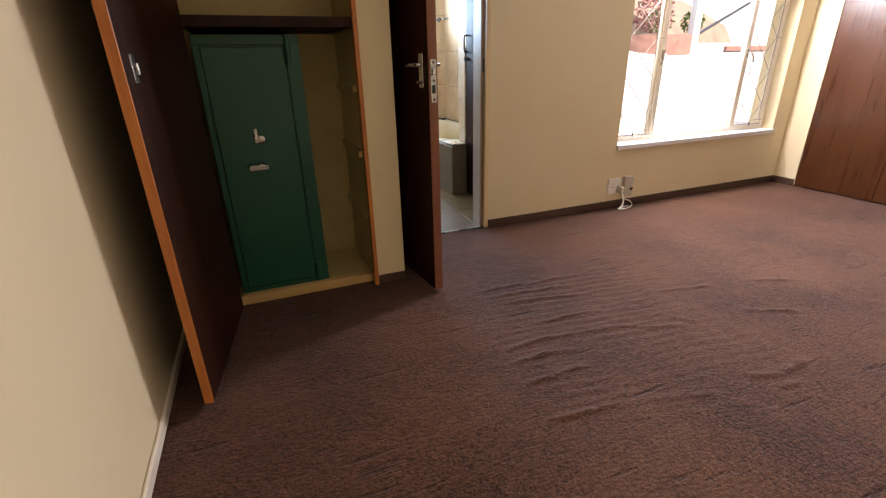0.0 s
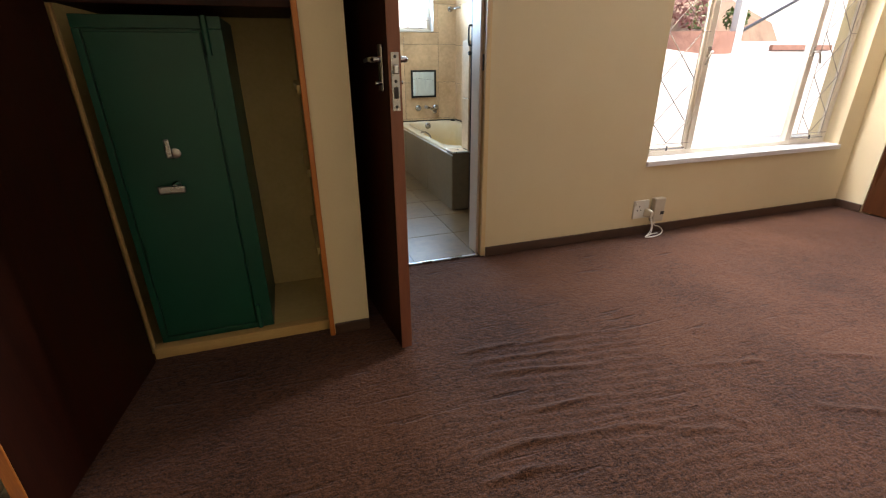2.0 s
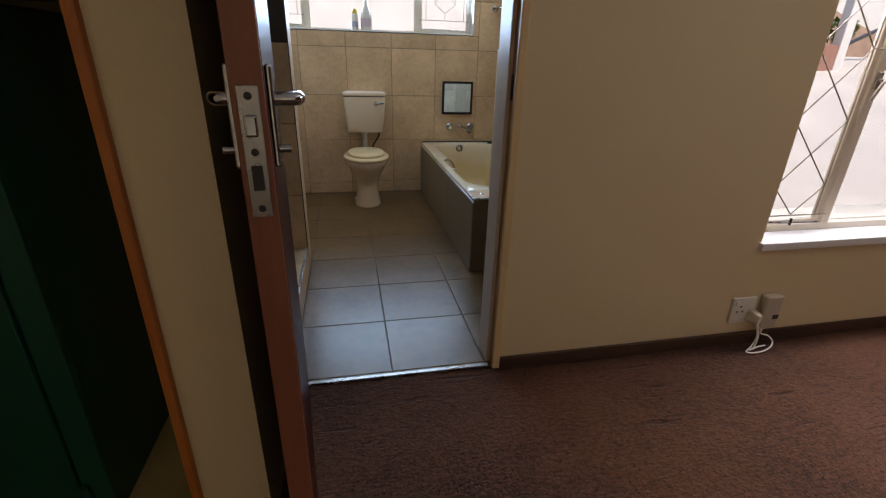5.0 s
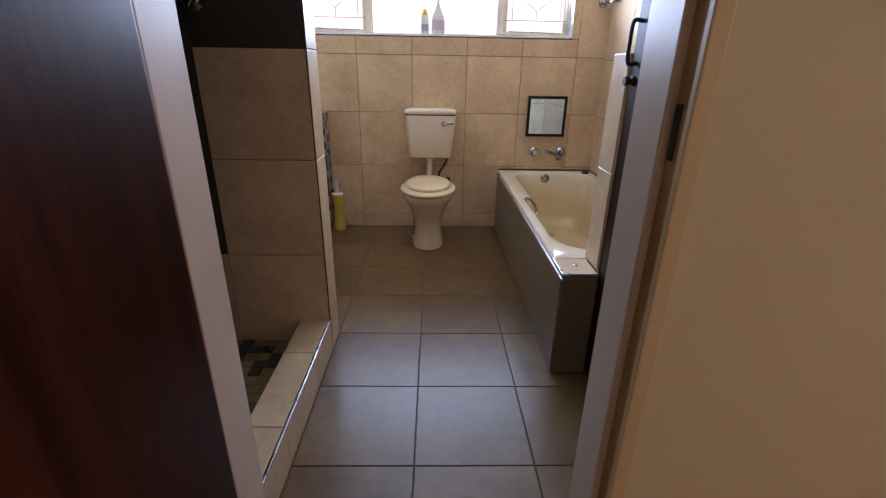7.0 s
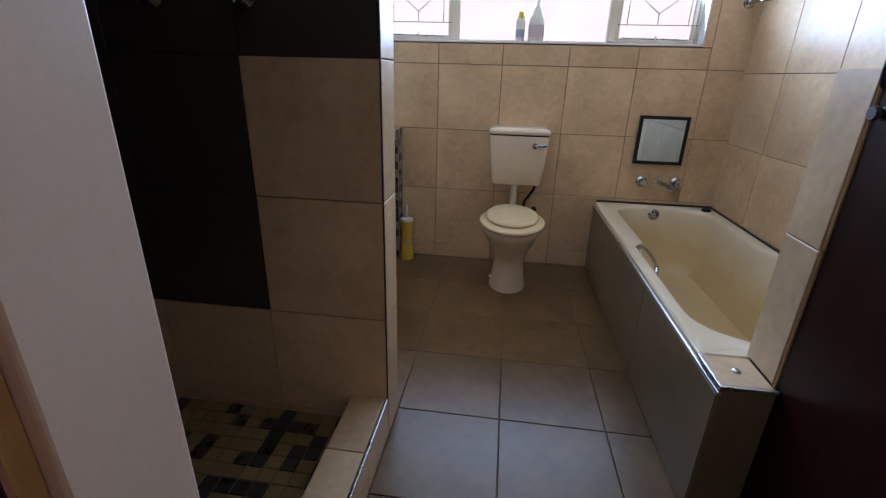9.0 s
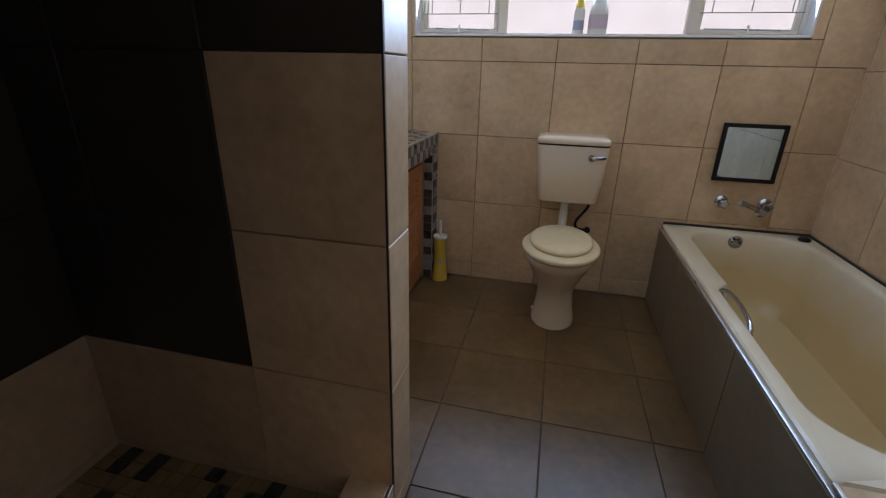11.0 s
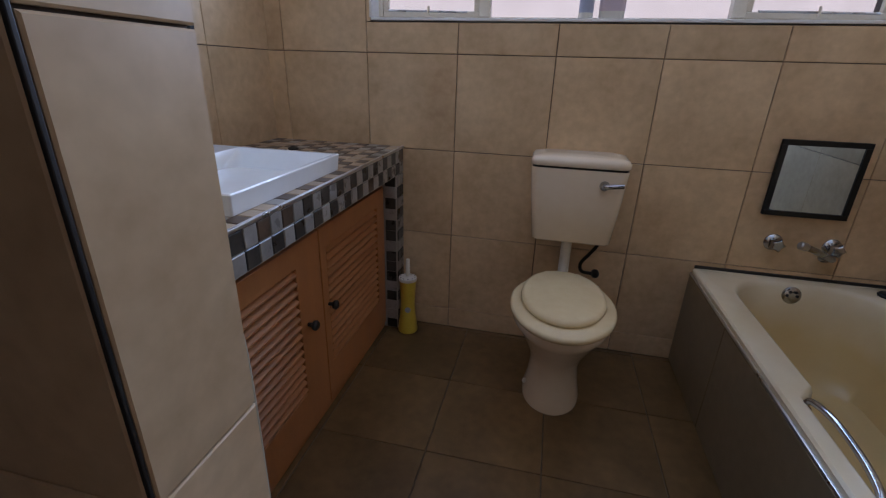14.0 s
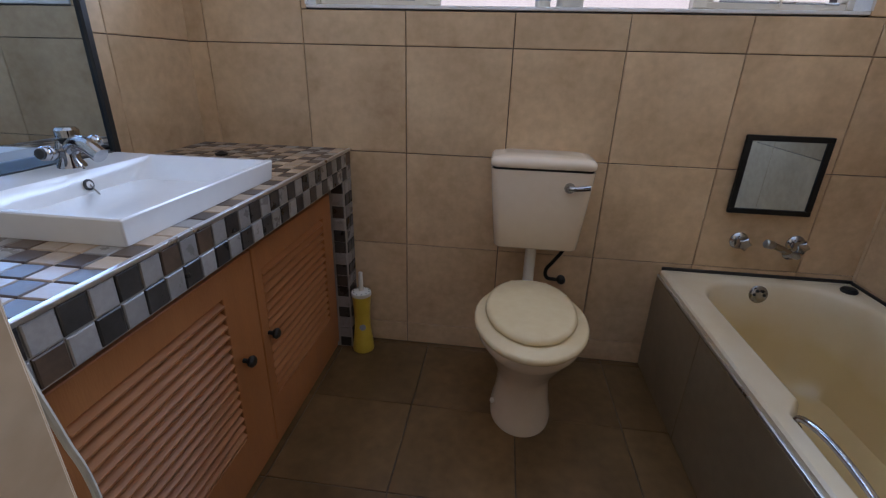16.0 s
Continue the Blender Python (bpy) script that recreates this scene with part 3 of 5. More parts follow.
# Leaf, hinged at the left jamb and standing open into the bedroom.
LEAF_L, LEAF_T = 0.742, 0.042
lock_c, hinge_c = Vector((1.045, 2.150, 0)), Vector((0.960, 2.886, 0))
leaf_dir = (lock_c - hinge_c).normalized()
leaf_rz = math.degrees(math.atan2(leaf_dir.y, leaf_dir.x))
leaf = thing("door_1", (hinge_c.x, hinge_c.y, 0.012), "dark mahogany varnished bathroom door standing open", "door", kind="structure", rz=leaf_rz)
part("panel", box(0, LEAF_L - 0.006, -LEAF_T / 2, LEAF_T / 2, 0, 2.0, 0.002), M_BDOOR, leaf, local=True)
part("edge_strip", box(LEAF_L - 0.006, LEAF_L, -LEAF_T / 2 + 0.001, LEAF_T / 2 - 0.001, 0, 2.0, 0.001), M_REDEDGE, leaf, "red-brown raw wooden lock edge", local=True)
part("edge_strip", box(-0.004, 0.0, -LEAF_T / 2 + 0.001, LEAF_T / 2 - 0.001, 0, 2.0), M_REDEDGE, leaf, local=True)
lp = part("lock_plate", box(LEAF_L, LEAF_L + 0.003, -0.013, 0.013, 0.878, 1.046, 0.001), M_STEEL, leaf, "worn steel mortice lock plate", local=True)
part("latch", box(LEAF_L + 0.002, LEAF_L + 0.013, -0.008, 0.008, 0.985, 1.012, 0.003), M_CHROME, leaf, local=True)
part("dead_bolt", box(LEAF_L + 0.002, LEAF_L + 0.006, -0.007, 0.007, 0.915, 0.948, 0.001), M_BLACK, leaf, local=True)
for z in (0.890, 0.965, 1.034):
    part("screw", turned(lathe([(0.005, 0), (0.005, 0.001), (0.003, 0.002)], 0, 0, n=12), (LEAF_L + 0.003, 0, z), (1, 0, 0)), M_BLACK, leaf, local=True)
for s, reach in ((1, 0.040), (-1, 0.026)):
    y0, y1 = sorted((s * LEAF_T / 2, s * (LEAF_T / 2 + 0.008)))
    bp = part("backplate", box(LEAF_L - 0.078, LEAF_L - 0.040, y0, y1, 0.935, 1.070, 0.003), M_CHROME, leaf, "chrome lever backplate", local=True)
    hy = s * (LEAF_T / 2)
    line = smooth_line([(LEAF_L - 0.059, hy, 1.026), (LEAF_L - 0.059, hy + s * (reach - 0.010), 1.026), (LEAF_L - 0.070, hy + s * reach, 1.026), (LEAF_L - 0.11, hy + s * reach, 1.026), (LEAF_L - 0.158, hy + s * (reach - 0.004), 1.022)])
    part("lever_handle", tube(line, 0.0095, 12), M_CHROME, leaf, "chrome lever handle", local=True)
    part("key_turn", tube([(LEAF_L - 0.059, hy, 0.958), (LEAF_L - 0.059, hy + s * 0.024, 0.958)], 0.006, 10), M_CHROME, leaf, local=True)
for z in (0.25, 1.75):
    part("hinge", tube([(0.0, -0.024, z), (0.0, -0.024, z + 0.09)], 0.006, 10), M_STEEL, leaf, local=True)

# ---- built-in cupboard with the safe ----
cup = thing("cupboard", (0.35, CY, 0.0), "built-in bedroom cupboard with its door open and a safe inside", "cupboard")
part("frame_bottom", box(0.13, 0.780, CY + 0.042, CY + 0.084, -0.004, 0.040, 0.003), M_RAIL, cup, "cream painted bottom rail")
part("frame_side", box(0.773, 0.792, CY - 0.016, CY + 0.03, -0.004, H - 0.003, 0.003), M_EDGE, cup, "orange varnished side strip")
part("frame_side", box(XW + 0.002, 0.128, CY, CY + 0.03, -0.004, H - 0.003, 0.002), M_DOOR, cup, "dark stained filler panel")
part("frame_side", box(0.128, 0.137, CY + 0.044, CY + 0.062, 0.041, H - 0.003, 0.002), M_RAIL, cup)
part("back", box(XW + 0.002, 0.79, 2.868, 2.883, 0.0, H - 0.003), M_PLASTER, cup, "yellowed plaster back")
part("side", box(0.783, 0.790, CY + 0.03, 2.868, 0.0, H - 0.003), M_PLASTER, cup)
part("side", box(XW + 0.002, XW + 0.012, CY + 0.03, 2.868, 0.0, H - 0.003), M_PLASTER, cup)
part("floor", box(XW + 0.012, 0.783, CY + 0.085, 2.868, -0.003, 0.020), M_PLASTER, cup)
part("shelf", box(0.128, 0.783, CY + 0.035, 2.868, 1.194, 1.219, 0.003), M_DOOR, cup, "dark wooden shelf")
part("shelf_lip", box(0.128, 0.783, CY + 0.012, CY + 0.034, 1.188, 1.229, 0.003), M_DOOR, cup)
for z in (0.93, 0.64, 0.33):
    part("batten", box(0.762, 0.7825, CY + 0.06, 2.84, z, z + 0.03, 0.003), M_PLASTER, cup)

cd_h, cd_t = Vector((0.133, 2.345, 0)), Vector((0.046, 1.690, 0))
d = (cd_t - cd_h).normalized()
CL = (cd_t - cd_h).length
cdoor = part("door", box(0, CL - 0.004, -0.014, 0.014, 0, 2.3, 0.0015), M_DOOR, cup, "dark red-brown veneered door swung open", local=True)
cdoor.matrix_basis = Matrix.Translation(-origin_of(cup)) @ pose(cd_h.x, cd_h.y, 0.02, 0, 0, math.degrees(math.atan2(d.y, d.x)))
part("edge_strip", box(CL - 0.004, CL + 0.002, -0.0145, 0.0145, 0, 2.3, 0.002), M_EDGE, cdoor, "orange raw wood edge, worn and split", local=True)
part("catch_plate", box(CL - 0.078, CL - 0.050, 0.014, 0.018, 0.990, 1.060, 0.001), M_STEEL, cdoor, "small steel catch plate", local=True)
part("catch", box(CL - 0.070, CL - 0.058, 0.017, 0.028, 1.010, 1.040, 0.003), M_STEEL, cdoor, local=True)

safe = thing("safe", (0.36, 2.6, 0.021), "dark green enamelled steel safe standing inside the cupboard", "safe")
SX0, SX1, SY, SZ0, SZ1 = 0.152, 0.557, 2.452, 0.021, 1.168
part("body", box(SX0, SX1, SY + 0.012, 2.84, SZ0, SZ1, 0.005), M_GREEN, safe)
part("front_frame", boxes([(SX0, SX1, SY, SY + 0.016, SZ0 + 0.001, SZ0 + 0.035), (SX0, SX1, SY, SY + 0.016, SZ1 - 0.038, SZ1 - 0.001),
                           (SX0, SX0 + 0.02, SY, SY + 0.016, SZ0 + 0.036, SZ1 - 0.039), (SX1 - 0.057, SX1, SY, SY + 0.016, SZ0 + 0.036, SZ1 - 0.039)], 0.002), M_GREEN, safe)
sd = part("door", box(SX0 + 0.027, SX1 - 0.064, SY - 0.004, SY + 0.011, SZ0 + 0.041, SZ1 - 0.047, 0.003), M_GREEN, safe)
for z in (SZ0 + 0.005, SZ1 - 0.115):
    part("hinge", tube([(SX1 - 0.048, SY - 0.010, z), (SX1 - 0.048, SY - 0.010, z + 0.115)], 0.010, 12), M_GREEN, safe)
part("escutcheon", turned(lathe([(0.017, 0), (0.017, 0.003), (0.014, 0.005)], 0, 0), (0.347, SY - 0.004, 0.752), (0, -1, 0)), M_STEEL, sd)
part("key_cover", box(0.320, 0.338, SY - 0.014, SY - 0.006, 0.737, 0.800, 0.004), M_STEEL, sd, "swung keyhole cover of bare steel")
part("handle_hub", turned(lathe([(0.014, 0), (0.014, 0.012), (0.009, 0.02), (0.009, 0.034)], 0, 0), (0.330, SY - 0.004, 0.645), (0, -1, 0)), M_STEEL, sd)
part("handle_bar", box(0.277, 0.360, SY - 0.046, SY - 0.030, 0.624, 0.650, 0.006), M_STEEL, sd, "flat bare steel turning handle")

# ---- fitted wardrobe along the east wall ----
robe = thing("wardrobe", (XE + 0.3, 0.7, 0.0), "tall dark red-brown fitted wardrobe against the cream wall", "wardrobe")
part("carcass", box(XE + 0.012, XE + 0.59, YS + 0.01, 2.695, 0.0, H - 0.004), M_PANEL, robe)
edges = [2.692, 2.13, 1.55, 0.97, 0.39, -0.19, -0.77, YS + 0.02]
for a, b in zip(edges, edges[1:]):
    dr = part("door", box(XE - 0.008, XE + 0.011, b + 0.0015, a - 0.0015, 0.004, H - 0.01, 0.0015), M_PANEL, robe)

# ---- windows ----
def bars(points_list, r, parent):
    for pts in points_list:
        part("bar", tube(pts, r, 6), M_BAR, parent)


def steel_window(name, x0, x1, z0, z1, y, m0, m1, label, pattern, fw=0.028):
    w = thing(name, ((x0 + x1) / 2, y, z0), label, "window", kind="structure")
    part("frame", boxes([(x0, x1, y, y + 0.035, z0, z0 + fw), (x0, x1, y, y + 0.035, z1 - fw, z1),
                         (x0, x0 + fw, y, y + 0.035, z0 + fw, z1 - fw), (x1 - fw, x1, y, y + 0.035, z0 + fw, z1 - fw)], 0.003), M_FRAME, w)
    for m in (m0, m1):
        part("mullion", box(m - 0.022, m + 0.022, y - 0.004, y + 0.036, z0 + fw, z1 - fw, 0.004), M_FRAME, w)
    for a, b in ((x0 + fw, m0 - 0.022), (m0 + 0.022, m1 - 0.022), (m1 + 0.022, x1 - fw)):
        side = b - a < 0.6 * (m1 - m0)
        if side:
            e = 0.02
            part("casement", boxes([(a, b, y + 0.006, y + 0.028, z0 + fw, z0 + fw + e), (a, b, y + 0.006, y + 0.028, z1 - fw - e, z1 - fw),
                                    (a, a + e, y + 0.006, y + 0.028, z0 + fw + e, z1 - fw - e), (b - e, b, y + 0.006, y + 0.028, z0 + fw + e, z1 - fw - e)], 0.003), M_FRAME, w)
        g = part("pane", box(a + 0.002, b - 0.002, y + 0.017, y + 0.020, z0 + fw, z1 - fw), M_GLASS, w, "clear window glass", smooth=0)
        g.visible_shadow = False
        if side:
            bars(pattern(a, b, z0 + fw, z1 - fw, y - 0.012), 0.0027 if z0 < 1 else 0.0025, w)
            c = (a + b) / 2
            st = part("stay", tube([(a + 0.03, y - 0.016, z0 + fw + 0.02), (b - 0.04, y - 0.022, z0 + fw + 0.014)], 0.004, 6), M_STEEL, w)
            part("stay_pin", tube([(c, y - 0.02, z0 + fw + 0.005), (c, y - 0.02, z0 + fw + 0.034)], 0.005, 8), M_BLACK if z0 < 1 else M_FRAME, w)
    if z0 < 1:
        for m, s in ((m0, -1), (m1, 1)):
            hz = z0 + 0.60
            part("fastener", box(m - 0.012, m + 0.012, y - 0.014, y - 0.004, hz - 0.03, hz + 0.03, 0.003), M_BAR, w, "casement fastener")
            part("fastener_lever", tube(smooth_line([(m, y - 0.012, hz), (m, y - 0.034, hz), (m + s * 0.02, y - 0.042, hz - 0.012), (m + s * 0.045, y - 0.042, hz - 0.07)]), 0.006, 8), M_BAR, w)
    return w


def diamonds(a, b, z0, z1, y):
    w = b - a
    l, r, c = a + 0.14 * w, b - 0.16 * w, a + 0.49 * w
    out = [[(a, y, z0 + 0.045), (b, y, z0 + 0.045)], [(l, y, z0 + 0.045), (l, y, z1)], [(r, y, z0 + 0.045), (r, y, z1)]]
    p, q, z, k = [(c, y, z0 + 0.05)], [(c, y, z0 + 0.05)], z0 + 0.17, 0
    while z < z1:
        p.append((l if k % 2 == 0 else r, y, z))
        q.append((r if k % 2 == 0 else l, y, z))
        z += 0.255
        k += 1
    out += [[s, e] for line in (p, q) for s, e in zip(line, line[1:])]
    zz = z0 + 0.17 + 0.51
    out += [[(a, y, zz), (l, y, zz)], [(r, y, zz), (b, y, zz)]]
    return out


def vees(a, b, z0, z1, y):
    w, c = b - a, (a + b) / 2
    out = [[(a, y, z0 + 0.085), (b, y, z0 + 0.085)]]
    for f in (0.12, 0.88):
        out.append([(a + f * w, y, z0 + 0.085), (a + f * w, y, z1)])
    for f in (0.3, 0.7):
        out.append([(a + f * w, y, z0 + 0.20), (a + f * w, y, z1)])
    out += [[(c, y, z0 + 0.09), (c, y, z0 + 0.14)], [(c, y, z0 + 0.14), (a + 0.3 * w, y, z0 + 0.20)], [(c, y, z0 + 0.14), (a + 0.7 * w, y, z0 + 0.20)],
            [(c, y, z0 + 0.32), (a + 0.3 * w, y, z0 + 0.20)], [(c, y, z0 + 0.32), (a + 0.7 * w, y, z0 + 0.20)], [(c, y, z0 + 0.32), (c, y, z1)]]
    return out


steel_window("window_1", WX0 + 0.002, WX1 - 0.002, WZ0 + 0.022, WZ1, 2.985, 3.143, 4.017, "cream steel bedroom window with diamond burglar bars", diamonds)
solid("sill_1", box(WX0 - 0.008, WX1 + 0.008, YN - 0.018, 2.99, WZ0 - 0.012, WZ0 + 0.021, 0.004), M_SILL, "white painted inner window sill", "window sill", "structure")
solid("sill_3", box(WX0 - 0.02, WX1 + 0.02, 3.022, 3.18, WZ0 - 0.02, WZ0 + 0.055, 0.006), M_FRAME, "cream painted outer window sill", "window sill", "structure")
steel_window("window_2", BX0 + 0.002, BX1 - 0.002, BZ0 + 0.003, BZ1, 5.555, 0.909, 1.766, "cream steel bathroom window with burglar bars", vees, 0.021)
solid("sill_2", box(BX0, BX1, YE - 0.007, 5.553, BZ0 + 0.004, BZ0 + 0.015, 0.003), M_SILL, "white painted bathroom window sill", "window sill", "structure")
for nm, a, b in (("trim_reveal_1", BX0 - 0.003, BX0 + 0.006), ("trim_reveal_2", BX1 - 0.006, BX1 + 0.003)):
    solid(nm, box(a, b, YE - 0.009, 5.556, BZ0 + 0.015, BZ1, 0.001), M_SILL, "white painted window reveal", "trim", "structure")

# ---- bath ----
bath = thing("bathtub", ((BAX + XR) / 2, 4.67, 0.0), "built-in cream enamelled bath with yellow stains and a tiled front", "bathtub")
bcx, bcy, bhx, bhy = (BAX + 0.004 + XR - 0.002) / 2, (3.868 + YE - 0.002) / 2, (XR - 0.006 - BAX) / 2, (YE - 0.004 - 3.868) / 2
def tub_loop(x0, x1, y0, y1, r, z, recess):
    """Inside outline of the tub; its rim narrows from the grab handles to the foot."""
    cx, hw = (x0 + x1) / 2, (x1 - x0) / 2
    corners = rrect(cx, (y0 + y1) / 2, hw, (y1 - y0) / 2, r, z, 8)
    out = []
    for k in range(4):
        run = corners[9 * k:9 * k + 9]
        a, b = Vector(run[-1]), Vector(corners[(9 * k + 9) % 36])
        n = 40 if k % 2 else 4
        for p in [Vector(q) for q in run] + [a.lerp(b, i / n) for i in range(1, n)]:
            f = max(0.0, min(1.0, (4.765 - p.y) / 0.035))
            p.x += (p.x - cx) / hw * recess * f * f * (3 - 2 * f)
            out.append(tuple(p))
    return out
tub_loops = [tub_loop(bcx - bhx + i, bcx + bhx - i, bcy - bhy + i, bcy + bhy - i, r, z, 0.0) for i, r, z in ((0, 0.012, 0.405), (0, 0.014, BAZ - 0.006), (0.006, 0.014, BAZ))]
for d, e, z, r, recess in ((0.0, 0.0, BAZ, 0.17, 0.045), (0.007, 0.007, BAZ - 0.004, 0.17, 0.045), (0.014, 0.014, BAZ - 0.018, 0.17, 0.042), (0.022, 0.026, 0.36, 0.165, 0.030), (0.032, 0.042, 0.28, 0.15, 0.0), (0.052, 0.09, 0.14, 0.13, 0.0), (0.075, 0.13, 0.085, 0.11, 0.0), (0.11, 0.17, 0.07, 0.09, 0.0)):
    tub_loops.append(tub_loop(1.884 + d, 2.408 - d, 3.945 + 1.2 * e, 5.434 - e, r, z, recess))
tub = part("tub", loft(tub_loops, close_first=False), M_BATH, bath)
for x, s in ((1.843, 1), (2.449, -1)):
    line = smooth_line([(x, 4.70, BAZ - 0.014), (x + s * 0.010, 4.695, BAZ + 0.006), (x + s * 0.022, 4.63, BAZ + 0.012), (x + s * 0.024, 4.53, BAZ + 0.006), (x + s * 0.014, 4.45, BAZ - 0.004), (x + s * 0.002, 4.435, BAZ - 0.018)])
    part("grab_handle", tube(line, 0.0078, 12), M_CHROME, bath, "curved chrome grab handle")
    for yy in (4.70, 4.435):
        part("handle_rose", lathe([(0.016, 0), (0.016, 0.004), (0.011, 0.008)], x + s * 0.001, yy, BAZ - 0.018), M_CHROME, bath)
ov = part("overflow", turned(lathe([(0.032, 0), (0.032, 0.004), (0.027, 0.008), (0.010, 0.009)], 0, 0), (2.125, 5.416, 0.388), (0, -1, 0.18)), M_CHROME, bath, "round chrome overflow grille")
for k in range(6):
    a = math.pi * k / 3
    part("slot", turned(lathe([(0.0055, 0), (0.0055, 0.001)], 0, 0, n=10), (2.125 + 0.017 * math.cos(a), 5.4065, 0.389 + 0.017 * math.sin(a)), (0, -1, 0.18)), M_BLACK, ov)
part("drain", lathe([(0.03, 0), (0.03, 0.003), (0.02, 0.004)], 2.13, 5.12, 0.07), M_CHROME, bath)
part("plug", lathe([(0.024, 0), (0.026, 0.006), (0.02, 0.014), (0.004, 0.016)], 2.40, 5.40, BAZ), M_RUBBER, bath, "black rubber plug lying on the rim")
part("seal", boxes([(BAX + 0.01, XR - 0.002, YE - 0.013, YE - 0.001, BAZ - 0.002, BAZ + 0.010), (XR - 0.012, XR - 0.001, 3.89, YE - 0.013, BAZ - 0.002, BAZ + 0.008)], 0.002), M_BLACK, bath, "blackened sealant line")
part("apron", box(BAX + 0.008, BAX + 0.06, 3.735, YE - 0.002, 0.0, 0.404), M_GROUT, bath)
part("apron_end", box(BAX + 0.008, 1.930, 3.736, 3.866, 0.0, BAZ - 0.008), M_GROUT, bath)
part("edge_trim", boxes([(BAX - 0.002, BAX + 0.007, 3.727, YE - 0.008, 0.402, 0.411), (BAX - 0.002, 1.928, 3.724, 3.733, BAZ - 0.009, BAZ + 0.001), (BAX - 0.002, BAX + 0.007, 3.727, 3.868, BAZ - 0.009, BAZ + 0.001)], 0.002), M_ALU, bath, "thin metal tile edge trim")
part("screw_cap", lathe([(0.010, 0), (0.010, 0.003), (0.005, 0.006)], 1.862, 3.80, BAZ), M_CHROME, bath)
bath_tiles = part("front", box(BAX + 0.004, BAX + 0.009, 3.737, YE - 0.003, 0.002, 0.402), M_GROUT, bath)

# Wall-mounted bath taps and the small mirror
for x, lab in ((2.043, "chrome wall tap with a fluted head"), (2.232, "chrome wall tap with a fluted head")):
    tp = thing("bath_tap", (x, YE, 0.57), lab, "tap", "bath taps")
    part("flange", turned(lathe([(0.031, 0), (0.031, 0.004), (0.024, 0.012), (0.017, 0.016)], 0, 0), (x, YE - 0.005, 0.565), (0, -1, 0)), M_CHROME, tp)
    hd = bmesh.new()
    merge(hd, loft([[((0.027 if k % 2 == 0 else 0.019) * s * math.cos(math.pi * k / 5), (0.027 if k % 2 == 0 else 0.019) * s * math.sin(math.pi * k / 5), z) for k in range(10)] for z, s in ((0.0, 0.8), (0.008, 1.0), (0.026, 1.0), (0.032, 0.75))]))
    part("head", turned(hd, (x, YE - 0.022, 0.565), (0, -1, 0)), M_CHROME, tp)
sp = thing("bath_spout", (2.145, YE, 0.57), "chrome bath spout turned sideways on the wall", "spout")
part("flange", turned(lathe([(0.026, 0), (0.026, 0.004), (0.016, 0.014)], 0, 0), (2.225, YE - 0.005, 0.530), (0, -1, 0)), M_CHROME, sp)
part("pipe", tube(smooth_line([(2.225, YE - 0.01, 0.530), (2.225, YE - 0.045, 0.532), (2.19, YE - 0.058, 0.548), (2.15, YE - 0.066, 0.566), (2.118, YE - 0.068, 0.578)]), 0.0115, 12), M_STEEL, sp)
part("nozzle", turned(lathe([(0.013, 0), (0.015, 0.006), (0.015, 0.026), (0.011, 0.03)], 0, 0), (2.126, YE - 0.067, 0.575), (-1, -0.1, 0.25)), M_STEEL, sp)

mir = thing("mirror", (2.106, YE - 0.012, 0.67), "small square mirror with a black frame on the tiles", "mirror")
MX0, MX1, MZ0, MZ1 = 1.972, 2.238, 0.670, 0.936
part("frame", boxes([(MX0, MX1, YE - 0.024, YE - 0.008, MZ0, MZ0 + 0.018), (MX0, MX1, YE - 0.024, YE - 0.008, MZ1 - 0.018, MZ1),
                     (MX0, MX0 + 0.018, YE - 0.024, YE - 0.008, MZ0 + 0.018, MZ1 - 0.018), (MX1 - 0.018, MX1, YE - 0.024, YE - 0.008, MZ0 + 0.018, MZ1 - 0.018)], 0.002), M_RUBBER, mir)
part("glass", box(MX0 + 0.013, MX1 - 0.013, YE - 0.018, YE - 0.010, MZ0 + 0.013, MZ1 - 0.013), M_MIRROR, mir, "silvered mirror glass", smooth=0)

# ---- toilet ----
wc = thing("toilet", (1.312, 5.1, 0.0), "ivory porcelain toilet with a low cistern on the tiled wall", "toilet")
C = 1.302
part("bowl", loft([egg(C, 5.13, 0.102, 0.13, 0.16, 0.0), egg(C, 5.13, 0.103, 0.13, 0.16, 0.02), egg(C, 5.13, 0.092, 0.115, 0.155, 0.07), egg(C, 5.13, 0.084, 0.10, 0.15, 0.15), egg(C, 5.12, 0.092, 0.115, 0.16, 0.20),
                   egg(C, 5.11, 0.116, 0.155, 0.175, 0.26), egg(C, 5.10, 0.143, 0.195, 0.19, 0.32), egg(C, 5.10, 0.163, 0.222, 0.20, 0.35), egg(C, 5.10, 0.164, 0.224, 0.20, 0.372), egg(C, 5.10, 0.155, 0.215, 0.192, 0.378)]), M_PORC, wc, smooth=60)
part("outlet", tube(smooth_line([(C, 5.22, 0.12), (C, 5.32, 0.14), (C, 5.42, 0.13), (C, YE - 0.006, 0.13)]), 0.05, 16), M_PORC, wc)
st = part("seat", loft([egg(C, 5.09, 0.168, 0.226, 0.205, 0.380), egg(C, 5.09, 0.175, 0.233, 0.21, 0.388), egg(C, 5.09, 0.175, 0.233, 0.21, 0.397), egg(C, 5.09, 0.168, 0.225, 0.205, 0.404)]), M_SEAT, wc, "yellowed plastic seat", smooth=60)
